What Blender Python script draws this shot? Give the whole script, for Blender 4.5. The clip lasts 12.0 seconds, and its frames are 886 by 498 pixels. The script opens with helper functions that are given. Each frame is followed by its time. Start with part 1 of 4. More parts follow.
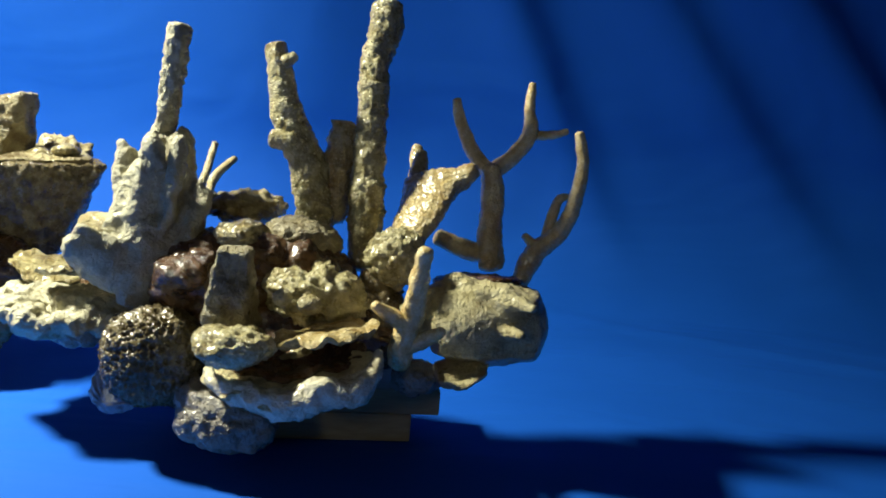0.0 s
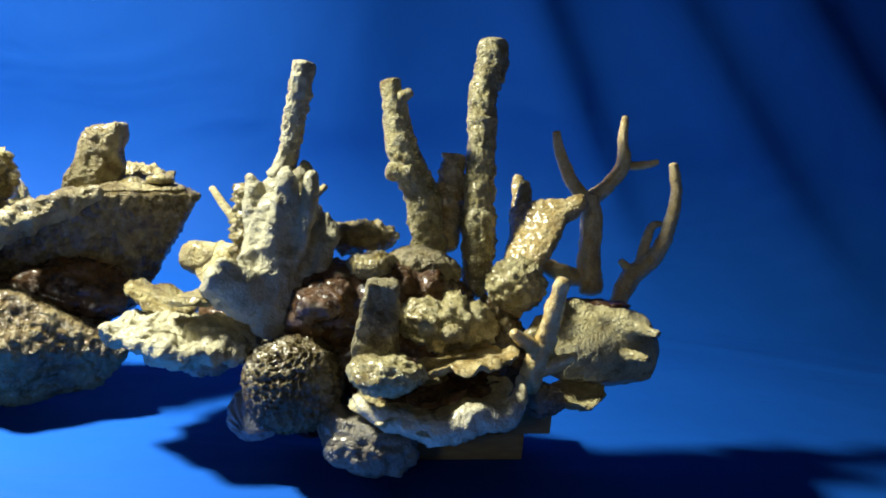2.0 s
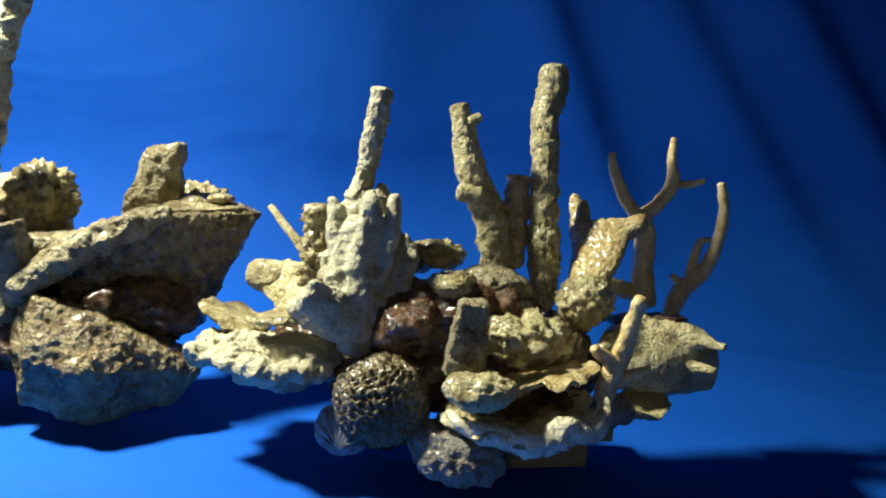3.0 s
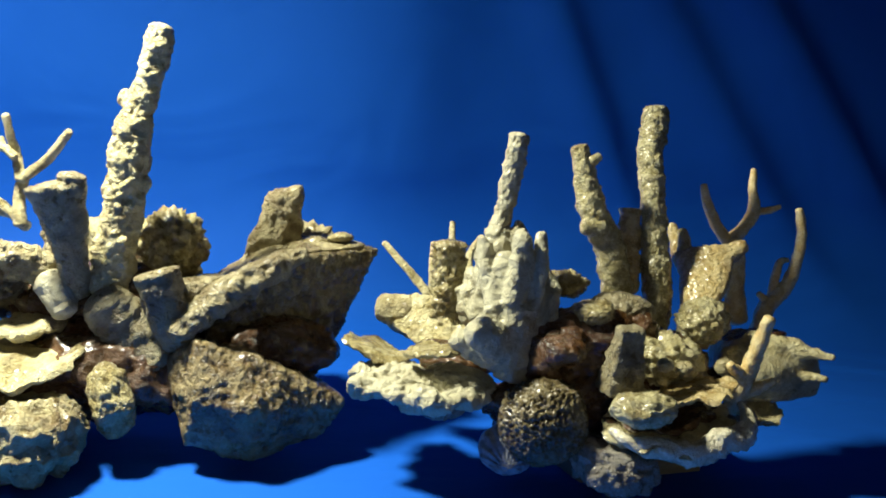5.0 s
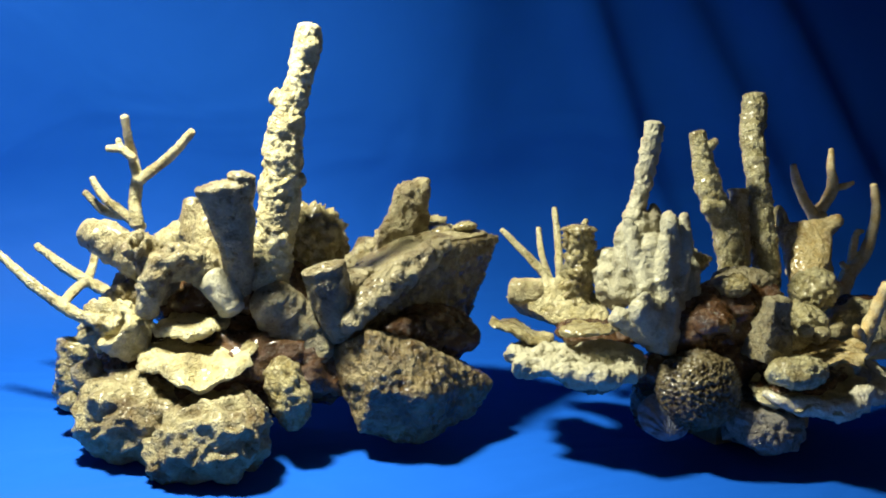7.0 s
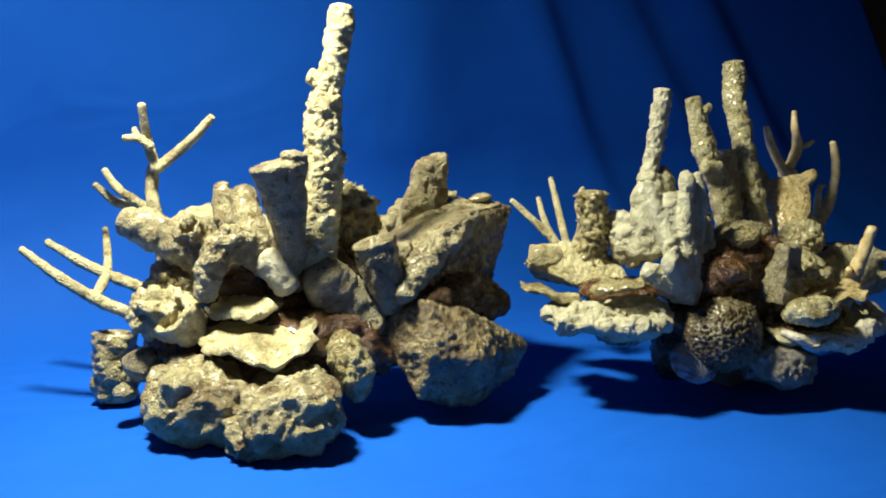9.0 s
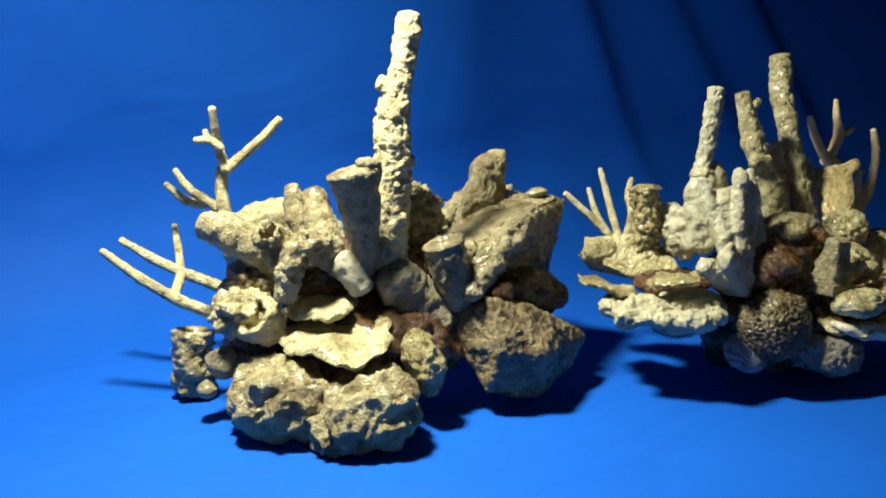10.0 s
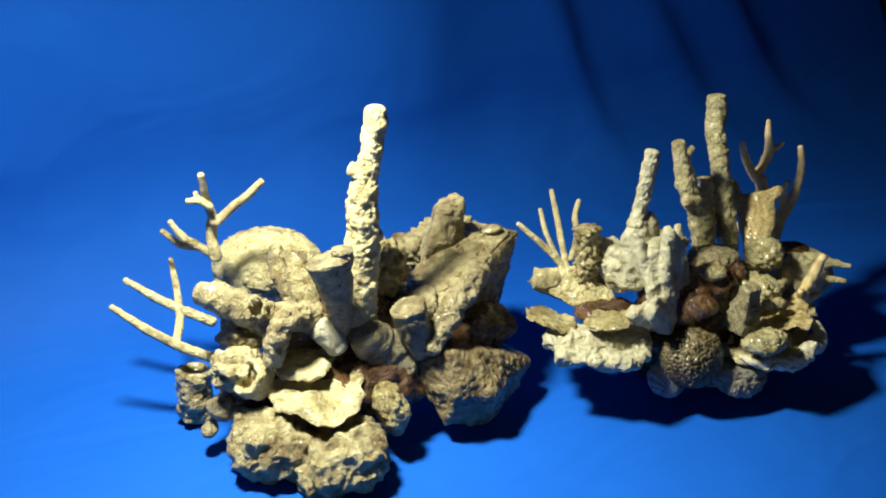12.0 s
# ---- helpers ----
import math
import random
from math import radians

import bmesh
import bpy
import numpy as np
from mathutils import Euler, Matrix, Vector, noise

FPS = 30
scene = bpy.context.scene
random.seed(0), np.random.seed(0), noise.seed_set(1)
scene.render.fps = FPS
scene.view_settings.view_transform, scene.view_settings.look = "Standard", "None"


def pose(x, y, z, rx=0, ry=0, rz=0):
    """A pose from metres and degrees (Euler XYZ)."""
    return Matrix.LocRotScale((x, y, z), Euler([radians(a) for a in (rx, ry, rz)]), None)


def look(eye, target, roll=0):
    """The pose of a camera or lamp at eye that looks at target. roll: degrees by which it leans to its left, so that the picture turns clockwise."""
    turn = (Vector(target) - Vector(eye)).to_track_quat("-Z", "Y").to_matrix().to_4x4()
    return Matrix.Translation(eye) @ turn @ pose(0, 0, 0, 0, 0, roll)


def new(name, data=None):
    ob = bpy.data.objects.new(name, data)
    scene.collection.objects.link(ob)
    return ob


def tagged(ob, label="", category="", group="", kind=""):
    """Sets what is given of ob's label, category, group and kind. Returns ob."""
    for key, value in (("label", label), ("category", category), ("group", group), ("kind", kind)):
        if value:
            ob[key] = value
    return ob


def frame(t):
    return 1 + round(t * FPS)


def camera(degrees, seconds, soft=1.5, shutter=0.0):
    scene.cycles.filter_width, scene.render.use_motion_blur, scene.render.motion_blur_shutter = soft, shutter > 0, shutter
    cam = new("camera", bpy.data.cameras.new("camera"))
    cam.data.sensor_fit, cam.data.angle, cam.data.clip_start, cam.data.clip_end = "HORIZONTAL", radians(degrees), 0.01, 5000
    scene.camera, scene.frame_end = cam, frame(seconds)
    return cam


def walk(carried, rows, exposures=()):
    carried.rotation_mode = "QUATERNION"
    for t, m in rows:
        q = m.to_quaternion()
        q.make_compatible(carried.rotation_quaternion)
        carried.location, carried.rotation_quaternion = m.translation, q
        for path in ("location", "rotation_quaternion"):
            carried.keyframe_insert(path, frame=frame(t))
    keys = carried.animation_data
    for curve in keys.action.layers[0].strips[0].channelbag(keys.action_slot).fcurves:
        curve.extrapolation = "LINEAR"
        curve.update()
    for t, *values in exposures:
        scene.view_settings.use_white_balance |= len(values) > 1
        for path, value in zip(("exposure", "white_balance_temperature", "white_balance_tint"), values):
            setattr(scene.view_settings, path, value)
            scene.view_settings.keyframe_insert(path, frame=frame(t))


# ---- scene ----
cam = camera(45.9, 12.0, soft=1.8)
METRES, EYE, TILT, LEAN, TURN = 1.5, 0.33, -11.5, -4.6, 0.0
ROWS = [
    (0.0, 0.0, 0.0, 0.0, -0.0, 0.0, -0.0),
    (0.5, -0.0199, -0.0041, 0.0017, -0.72, 0.05, 0.31),
    (1.0, -0.0389, -0.0103, 0.0049, -2.54, 0.11, 0.59),
    (1.5, -0.0676, -0.0187, 0.0076, -3.34, -0.05, 0.74),
    (2.0, -0.1104, -0.0231, 0.0157, -4.51, 0.03, 0.56),
    (2.5, -0.1448, -0.0307, 0.0222, -6.42, -0.3, 0.75),
    (3.0, -0.194, -0.0392, 0.0314, -8.32, -0.37, 0.93),
    (5.0, -0.3588, -0.0548, 0.0537, -15.13, -0.23, 2.99),
    (5.5, -0.4063, -0.0546, 0.0564, -16.52, -0.46, 3.41),
    (6.0, -0.4601, -0.0483, 0.0605, -18.87, -0.77, 3.74),
    (6.5, -0.5022, -0.0378, 0.0633, -20.44, -1.27, 4.23),
    (8.5, -0.6394, 0.0014, 0.0691, -30.08, -1.81, 8.3),
    (9.0, -0.6701, 0.0108, 0.0653, -31.56, -2.69, 8.39),
    (9.5, -0.6979, 0.0195, 0.0768, -31.51, -3.33, 9.15),
    (10.0, -0.7159, 0.0097, 0.1079, -31.6, -5.57, 8.84),
    (10.5, -0.7263, 0.0001, 0.1391, -32.08, -8.3, 8.96),
    (11.0, -0.7316, -0.0151, 0.1936, -32.87, -11.5, 7.99),
    (11.5, -0.7272, -0.0388, 0.2522, -32.88, -14.91, 8.13),
    (12.0, -0.7087, -0.0668, 0.3328, -32.73, -18.22, 8.52),
]
walk(cam, [(t, pose(0, 0, EYE, TILT, LEAN, TURN) @ pose(METRES * x, METRES * y, METRES * z, 90 + pitch, roll, yaw)) for t, x, y, z, yaw, pitch, roll in ROWS],
     exposures=[(0.0, 0.72), (3.0, 0.52), (5.0, 0.3), (6.5, 0.15), (8.5, 0.0), (12.0, 0.0)])

# ---- light: one bright lamp hung above and left of the cloth, in a dim room ----
world = bpy.data.worlds.new("room_air")
scene.world = world
world.use_nodes = True
world.node_tree.nodes["Background"].inputs[0].default_value = (0.75, 0.85, 1.0, 1)
world.node_tree.nodes["Background"].inputs[1].default_value = 0.008


def area_lamp(name, eye, target, watts, size, colour):
    data = bpy.data.lights.new(name, "AREA")
    data.shape, data.size, data.energy, data.color = "DISK", size, watts, colour
    ob = new(name, data)
    ob.matrix_world = look(eye, target)
    return ob


LAMP = (-0.84, 0.96, 0.90)
area_lamp("lamp_light", (LAMP[0], LAMP[1], LAMP[2] - 0.012), (-0.60, 0.745, 0.0), 17.0, 0.13, (0.985, 0.98, 0.78)).data.spread = radians(143)
FILL_AT = (-1.3, -2.95, 1.31)          # an added fill light, its source unseen, behind the camera
area_lamp("added_fill_light", FILL_AT, (0.1, 1.2, 0.35), 3.7, 0.5, (0.97, 0.97, 0.90))


# ---- materials ----
def node(tree, kind, **sockets):
    n = tree.nodes.new(kind)
    for key, value in sockets.items():
        n.inputs[key.replace("_", " ")].default_value = value
    return n


def ramp(tree, source, stops):
    n = tree.nodes.new("ShaderNodeValToRGB")
    while len(n.color_ramp.elements) < len(stops):
        n.color_ramp.elements.new(0.5)
    for e, (at, c) in zip(n.color_ramp.elements, stops):
        e.position, e.color = at, (*c, 1) if len(c) == 3 else (c[0], c[0], c[0], 1)
    tree.links.new(source, n.inputs[0])
    return n.outputs[0]


def mixed(tree, a, b, factor, how="MIX"):
    n = tree.nodes.new("ShaderNodeMix")
    n.data_type, n.blend_type = "RGBA", how
    for value, socket in ((factor, n.inputs[0]), (a, n.inputs[6]), (b, n.inputs[7])):
        if isinstance(value, bpy.types.NodeSocket):
            tree.links.new(value, socket)
        else:
            socket.default_value = value if isinstance(value, float) else (*value, 1)
    return n.outputs[2]


def blank(name):
    m = bpy.data.materials.new(name)
    m.use_nodes = True
    return m, m.node_tree, m.node_tree.nodes["Principled BSDF"]


def coral(name, pale, mid, stain, scale=60.0, stain_at=0.55, gloss=0.45, relief=0.6, pits=0.35, glints=0.0, grime_shade=0.7):
    """Varnished reef rock: a pale crust, a mid tone in patches, brown stains, fine grain and pits; crevice shade and
    glints are painted in.
    """
    m, t, bsdf = blank(name)
    co = t.nodes.new("ShaderNodeTexCoord").outputs["Object"]
    seed = t.nodes.new("ShaderNodeObjectInfo").outputs["Random"]
    shift = t.nodes.new("ShaderNodeVectorMath")
    shift.operation = "MULTIPLY_ADD"
    t.links.new(seed, shift.inputs[0])
    shift.inputs[1].default_value = (7, 11, 5)
    t.links.new(co, shift.inputs[2])
    co = shift.outputs[0]

    def tex(kind, **k):
        n = node(t, kind, **k)
        t.links.new(co, n.inputs["Vector"])
        return n
    big = tex("ShaderNodeTexNoise", Scale=scale * 0.45, Detail=5.0, Roughness=0.6, Distortion=0.4).outputs[0]
    mids = tex("ShaderNodeTexNoise", Scale=scale * 1.4, Detail=6.0, Roughness=0.62).outputs[0]
    fine = tex("ShaderNodeTexNoise", Scale=scale * 8, Detail=3.0, Roughness=0.7).outputs[0]
    cell = tex("ShaderNodeTexVoronoi", Scale=scale * 5.0).outputs["Distance"]
    base = mixed(t, mid, pale, ramp(t, mids, [(0.33, (0.0,)), (0.62, (1.0,))]))
    # stain colour in the relief's low places, with crevice shade painted in
    base = mixed(t, stain, base, ramp(t, mids, [(0.26, (1.0 - grime_shade,)), (0.40, (1.0,))]))
    base = mixed(t, base, stain, ramp(t, big, [(stain_at - 0.06, (0.0,)), (stain_at + 0.2, (1.0,))]))
    # pale dots paint the varnish's highlights on the bumps into the colour
    if glints:
        glint_dots = ramp(t, cell, [(0.16, (glints,)), (0.34, (0.0,))])
        base = mixed(t, base, [min(1.0, c * 1.25) for c in pale], glint_dots)
    speck = mixed(t, (0.62, 0.55, 0.45), (1.25, 1.25, 1.22), ramp(t, fine, [(0.30, (0.0,)), (0.66, (1.0,))]))
    base = mixed(t, base, speck, 0.30, "MULTIPLY")
    t.links.new(base, bsdf.inputs["Base Color"])
    t.links.new(ramp(t, mids, [(0.35, (max(gloss - 0.18, 0.08),)), (0.7, (gloss + 0.2,))]), bsdf.inputs["Roughness"])
    bsdf.inputs["Coat Weight"].default_value = 0.6 if gloss < 0.4 else 0.2      # varnish
    bsdf.inputs["Coat Roughness"].default_value = 0.2
    add = t.nodes.new("ShaderNodeMath")
    add.operation = "MULTIPLY_ADD"
    t.links.new(cell, add.inputs[0])
    add.inputs[1].default_value = pits
    t.links.new(fine, add.inputs[2])
    add2 = t.nodes.new("ShaderNodeMath")
    add2.operation = "MULTIPLY_ADD"
    t.links.new(mids, add2.inputs[0])
    add2.inputs[1].default_value = 1.6
    t.links.new(add.outputs[0], add2.inputs[2])
    bump = node(t, "ShaderNodeBump", Strength=relief, Distance=0.005)
    t.links.new(add2.outputs[0], bump.inputs["Height"])
    t.links.new(bump.outputs[0], bsdf.inputs["Normal"])
    return m


CREAM = coral("cream_coral", (0.80, 0.73, 0.44), (0.58, 0.49, 0.23), (0.13, 0.085, 0.028), stain_at=0.57, relief=1.0)
# duller copy of the cream, wider stain; partly stands in for shade
LOAF = coral("dull_cream_rock", (0.54, 0.48, 0.28), (0.30, 0.24, 0.11), (0.10, 0.055, 0.018), stain_at=0.52, gloss=0.45, relief=1.0)
WHITE = coral("chalky_coral", (0.54, 0.515, 0.36), (0.42, 0.39, 0.26), (0.21, 0.175, 0.095), stain_at=0.60, gloss=0.48, relief=0.7, pits=0.2, grime_shade=0.8)
TAN = coral("tan_coral", (0.70, 0.64, 0.37), (0.46, 0.385, 0.17), (0.15, 0.095, 0.03), stain_at=0.58, gloss=0.26, relief=1.0, glints=0.8)
# stain share widened to imitate the shaded sides in the colour
GREY = coral("grey_stone", (0.44, 0.39, 0.24), (0.26, 0.21, 0.105), (0.10, 0.065, 0.026), stain_at=0.54, gloss=0.42, relief=1.0)
OCHRE = coral("ochre_rock", (0.60, 0.53, 0.28), (0.31, 0.245, 0.095), (0.11, 0.062, 0.022), stain_at=0.55, gloss=0.28, relief=1.0)
DARK = coral("dark_pitted_rock", (0.27, 0.22, 0.11), (0.11, 0.08, 0.036), (0.045, 0.026, 0.010), stain_at=0.52, gloss=0.24, relief=1.0)
PURPLE = coral("purple_grey_rock", (0.38, 0.35, 0.285), (0.22, 0.19, 0.15), (0.13, 0.085, 0.045), stain_at=0.60, gloss=0.36, relief=0.9)
RESIN = coral("brown_resin", (0.13, 0.062, 0.018), (0.06, 0.026, 0.008), (0.025, 0.010, 0.004), stain_at=0.54, gloss=0.30, relief=0.6)
# brown rock, made darker so its colour carries the boulder's front shade too
RUST = coral("rust_brown_rock", (0.28, 0.225, 0.11), (0.125, 0.08, 0.033), (0.05, 0.026, 0.009), scale=38.0, stain_at=0.50, gloss=0.30, relief=1.0)
SLATE = coral("slate_shell", (0.20, 0.22, 0.26), (0.12, 0.13, 0.16), (0.06, 0.06, 0.06), stain_at=0.62, gloss=0.35, relief=0.3)
AMBER = coral("amber_coral", (0.70, 0.58, 0.30), (0.48, 0.33, 0.11), (0.20, 0.085, 0.022), stain_at=0.58, gloss=0.26, relief=0.8, glints=0.6)
PEARL = coral("shell_lip", (0.84, 0.80, 0.62), (0.66, 0.60, 0.42), (0.36, 0.27, 0.13), stain_at=0.63, gloss=0.26, relief=0.7, grime_shade=0.4)
# amber lightened in colour, partly to replace light the antlers lack
HORN = coral("amber_horn_coral", (0.84, 0.70, 0.38), (0.74, 0.52, 0.20), (0.40, 0.17, 0.035), stain_at=0.60, gloss=0.24, relief=0.5, glints=0.4, grime_shade=0.25)


def cloth_material():
    m, t, bsdf = blank("blue_cotton_cloth")
    co = t.nodes.new("ShaderNodeTexCoord").outputs["Object"]
    n1 = node(t, "ShaderNodeTexNoise", Scale=4.0, Detail=5.0, Roughness=0.6)
    n2 = node(t, "ShaderNodeTexNoise", Scale=900.0, Detail=2.0)
    for n in (n1, n2):
        t.links.new(co, n.inputs["Vector"])
    base = mixed(t, (0.004, 0.082, 0.455), (0.006, 0.095, 0.51), ramp(t, n1.outputs[0], [(0.3, (0.0,)), (0.7, (1.0,))]))
    t.links.new(base, bsdf.inputs["Base Color"])
    bsdf.inputs["Roughness"].default_value = 0.7
    bsdf.inputs["Specular IOR Level"].default_value = 0.12
    bump = node(t, "ShaderNodeBump", Strength=0.12, Distance=0.0006)
    t.links.new(n2.outputs[0], bump.inputs["Height"])
    crease = t.nodes.new("ShaderNodeMapping")          # soft slanting creases left from handling
    crease.inputs["Rotation"].default_value = (0.0, 0.0, radians(28))
    crease.inputs["Scale"].default_value = (1.0, 3.2, 1.6)
    t.links.new(co, crease.inputs[0])
    n3 = node(t, "ShaderNodeTexNoise", Scale=3.2, Detail=2.5, Roughness=0.5, Distortion=0.8)
    t.links.new(crease.outputs[0], n3.inputs["Vector"])
    soft = node(t, "ShaderNodeBump", Strength=0.28, Distance=0.03)
    t.links.new(n3.outputs[0], soft.inputs["Height"])
    t.links.new(soft.outputs[0], bump.inputs["Normal"])
    t.links.new(bump.outputs[0], bsdf.inputs["Normal"])
    return m


def plain(name, a, b, scale, rough, stretch=(1, 1, 1), metal=0.0, relief=0.2):
    m, t, bsdf = blank(name)
    co = t.nodes.new("ShaderNodeTexCoord").outputs["Object"]
    mp = t.nodes.new("ShaderNodeMapping")
    mp.inputs["Scale"].default_value = stretch
    t.links.new(co, mp.inputs[0])
    n = node(t, "ShaderNodeTexNoise", Scale=scale, Detail=5.0, Roughness=0.6)
    t.links.new(mp.outputs[0], n.inputs["Vector"])
    t.links.new(mixed(t, a, b, ramp(t, n.outputs[0], [(0.3, (0.0,)), (0.7, (1.0,))])), bsdf.inputs["Base Color"])
    bsdf.inputs["Roughness"].default_value, bsdf.inputs["Metallic"].default_value = rough, metal
    bump = node(t, "ShaderNodeBump", Strength=relief, Distance=0.002)
    t.links.new(n.outputs[0], bump.inputs["Height"])
    t.links.new(bump.outputs[0], bsdf.inputs["Normal"])
    return m


CLOTH = cloth_material()
PINE = plain("weathered_pine", (0.27, 0.22, 0.11), (0.40, 0.345, 0.19), 30, 0.6, (1, 8, 8))
BROWN_WOOD = plain("brown_wood", (0.22, 0.13, 0.05), (0.34, 0.21, 0.09), 12, 0.5, (1, 1, 8))
PLASTER = plain("room_plaster", (0.30, 0.25, 0.19), (0.36, 0.31, 0.24), 6, 0.9)
CARPET = plain("room_carpet", (0.20, 0.17, 0.14), (0.26, 0.22, 0.18), 40, 0.95)
BLACK_METAL = plain("black_metal", (0.03, 0.03, 0.03), (0.05, 0.05, 0.05), 20, 0.4, metal=0.6)


# ---- mesh builders ----
def part(name, data, material, parent=None, label=""):
    """Links vertices and faces as one smooth mesh object, under a thing or a part."""
    verts, faces = data
    me = bpy.data.meshes.new(name)
    me.from_pydata([tuple(v) for v in verts], [], faces)
    me.polygons.foreach_set("use_smooth", [True] * len(me.polygons))
    me.materials.append(material)
    me.update()
    ob = new(name, me)
    ob.parent = parent
    return tagged(ob, label)


def fused(ob, voxel=0.0022, deep=0.010):
    """Grows overlapping lobes of one piece together into one skin."""
    ob.modifiers.new("fuse", "REMESH").voxel_size = voxel
    ob.modifiers["fuse"].use_smooth_shade = True
    smooth = ob.modifiers.new("soften", "SMOOTH")
    smooth.factor, smooth.iterations = 0.5, 2
    for name, scale, strength in (("folds", 0.022, deep), ("grain", 0.006, 0.0014)):
        tex = bpy.data.textures.new(name, "CLOUDS")
        tex.noise_scale, tex.noise_depth = scale, 2
        rough = ob.modifiers.new(name, "DISPLACE")
        rough.texture, rough.strength, rough.mid_level = tex, strength, 0.5
    return ob


def merged(*many):
    verts, faces = [], []
    for v, f in many:
        n = len(verts)
        verts += list(v)
        faces += [tuple(i + n for i in q) for q in f]
    return verts, faces


def relief_at(p, size, style, seed):
    """Height of the crust at p, about -1 to 1, for lumps of that size."""
    q = (p + Vector((seed * 3.1, seed * 1.7, seed * 2.3))) / size
    if style == "smooth":
        return noise.fractal(q * 0.7, 1.0, 2.0, 3)
    if style == "pitted":
        d = noise.voronoi(q * 1.6)[0]
        return noise.fractal(q * 0.6, 1.0, 2.1, 4) * 0.7 + min(d[0] * 1.6, 1.0) - 0.6
    if style == "knobby":
        d = noise.voronoi(q * 1.1)[0]
        return 0.75 - 1.5 * min(d[0], 1.0) + 0.5 * noise.fractal(q * 1.8, 1.0, 2.0, 4)
    if style == "cells":
        d = noise.voronoi(q * 1.5)[0]
        return 0.9 * (1.0 - min((d[1] - d[0]) * 3.0, 1.0)) - 0.4 + 0.4 * noise.fractal(q * 0.5, 1.0, 2.0, 3)
    if style == "swirl":
        q = q + 0.5 * noise.noise_vector(q * 0.7)
        return 1.0 - 2.6 * abs(noise.noise(q)) + 0.35 * (1.0 - 2.6 * abs(noise.noise(q * 2.3)))
    if style == "folded":
        return 1.0 - 2.2 * abs(noise.fractal(q * 0.8, 1.0, 2.1, 4)) - 0.3
    return noise.fractal(q * 0.8, 0.9, 2.1, 5)


def strand(points, seg=32, amp=0.16, size=0.012, style="crust", seed=1.0, step=0.002, blunt=0.6, hollow=0.0, fine=0.5):
    """A branch along points (x, y, z, radius): rings with a crust, rounded or hollow at its end."""
    pts = [Vector(p[:3]) for p in points]
    rad = [p[3] for p in points]
    line, rr = [], []
    for i in range(len(pts) - 1):
        p0, p1, p2, p3 = pts[max(i - 1, 0)], pts[i], pts[i + 1], pts[min(i + 2, len(pts) - 1)]
        n = max(2, int((p2 - p1).length / step))
        for k in range(n):
            u = k / n
            line.append(0.5 * (2 * p1 + (p2 - p0) * u + (2 * p0 - 5 * p1 + 4 * p2 - p3) * u * u + (3 * p1 - p0 - 3 * p2 + p3) * u ** 3))
            rr.append(rad[i] + (rad[i + 1] - rad[i]) * (3 * u * u - 2 * u ** 3))
    line.append(pts[-1])
    rr.append(rad[-1])
    way = (line[-1] - line[-2]).normalized()
    rings = list(zip(line, rr))
    tip = [(line[-1] + way * rr[-1] * blunt * math.sin(a), rr[-1] * math.cos(a)) for a in (0.4, 0.8, 1.15, 1.4)]
    if hollow:
        tip = [(line[-1] + way * rr[-1] * 0.10, rr[-1] * 0.93), (line[-1] + way * rr[-1] * 0.06, rr[-1] * 0.76)]
        tip += [(line[-1] - way * hollow * k, rr[-1] * f) for k, f in ((0.35, 0.66), (0.7, 0.52), (0.95, 0.3), (1.0, 0.08))]
    first = (line[1] - line[0]).normalized()
    rings = [(line[0] - first * rr[0] * 0.5, rr[0] * 0.35), (line[0] - first * rr[0] * 0.3, rr[0] * 0.8)] + rings + tip
    up = first.orthogonal().normalized()
    verts, faces = [], []
    for i, (c, r) in enumerate(rings):
        a, b = rings[max(i - 1, 0)][0], rings[min(i + 1, len(rings) - 1)][0]
        d = (b - a).normalized() if i < len(rings) - len(tip) else way
        up = (up - d * up.dot(d)).normalized()
        side = d.cross(up)
        for k in range(seg):
            ang = 2 * math.pi * k / seg
            out = up * math.cos(ang) + side * math.sin(ang)
            p = c + out * r
            verts.append(p + out * r * amp * (relief_at(p, size, style, seed) + fine * relief_at(p, size * 0.35, "crust", seed + 1) + 0.6 * relief_at(p, size * 3.0, "smooth", seed)))
    for i in range(len(rings) - 1):
        for k in range(seg):
            k2 = (k + 1) % seg
            faces.append((i * seg + k, i * seg + k2, (i + 1) * seg + k2, (i + 1) * seg + k))
    faces.append(tuple(range(seg - 1, -1, -1)))
    faces.append(tuple((len(rings) - 1) * seg + k for k in range(seg)))
    return verts, faces


BALLS = {}


def ball(level):
    if level not in BALLS:
        bm = bmesh.new()
        bmesh.ops.create_icosphere(bm, subdivisions=level, radius=1)
        BALLS[level] = ([v.co.copy() for v in bm.verts], [tuple(v.index for v in f.verts) for f in bm.faces])
        bm.free()
    return BALLS[level]


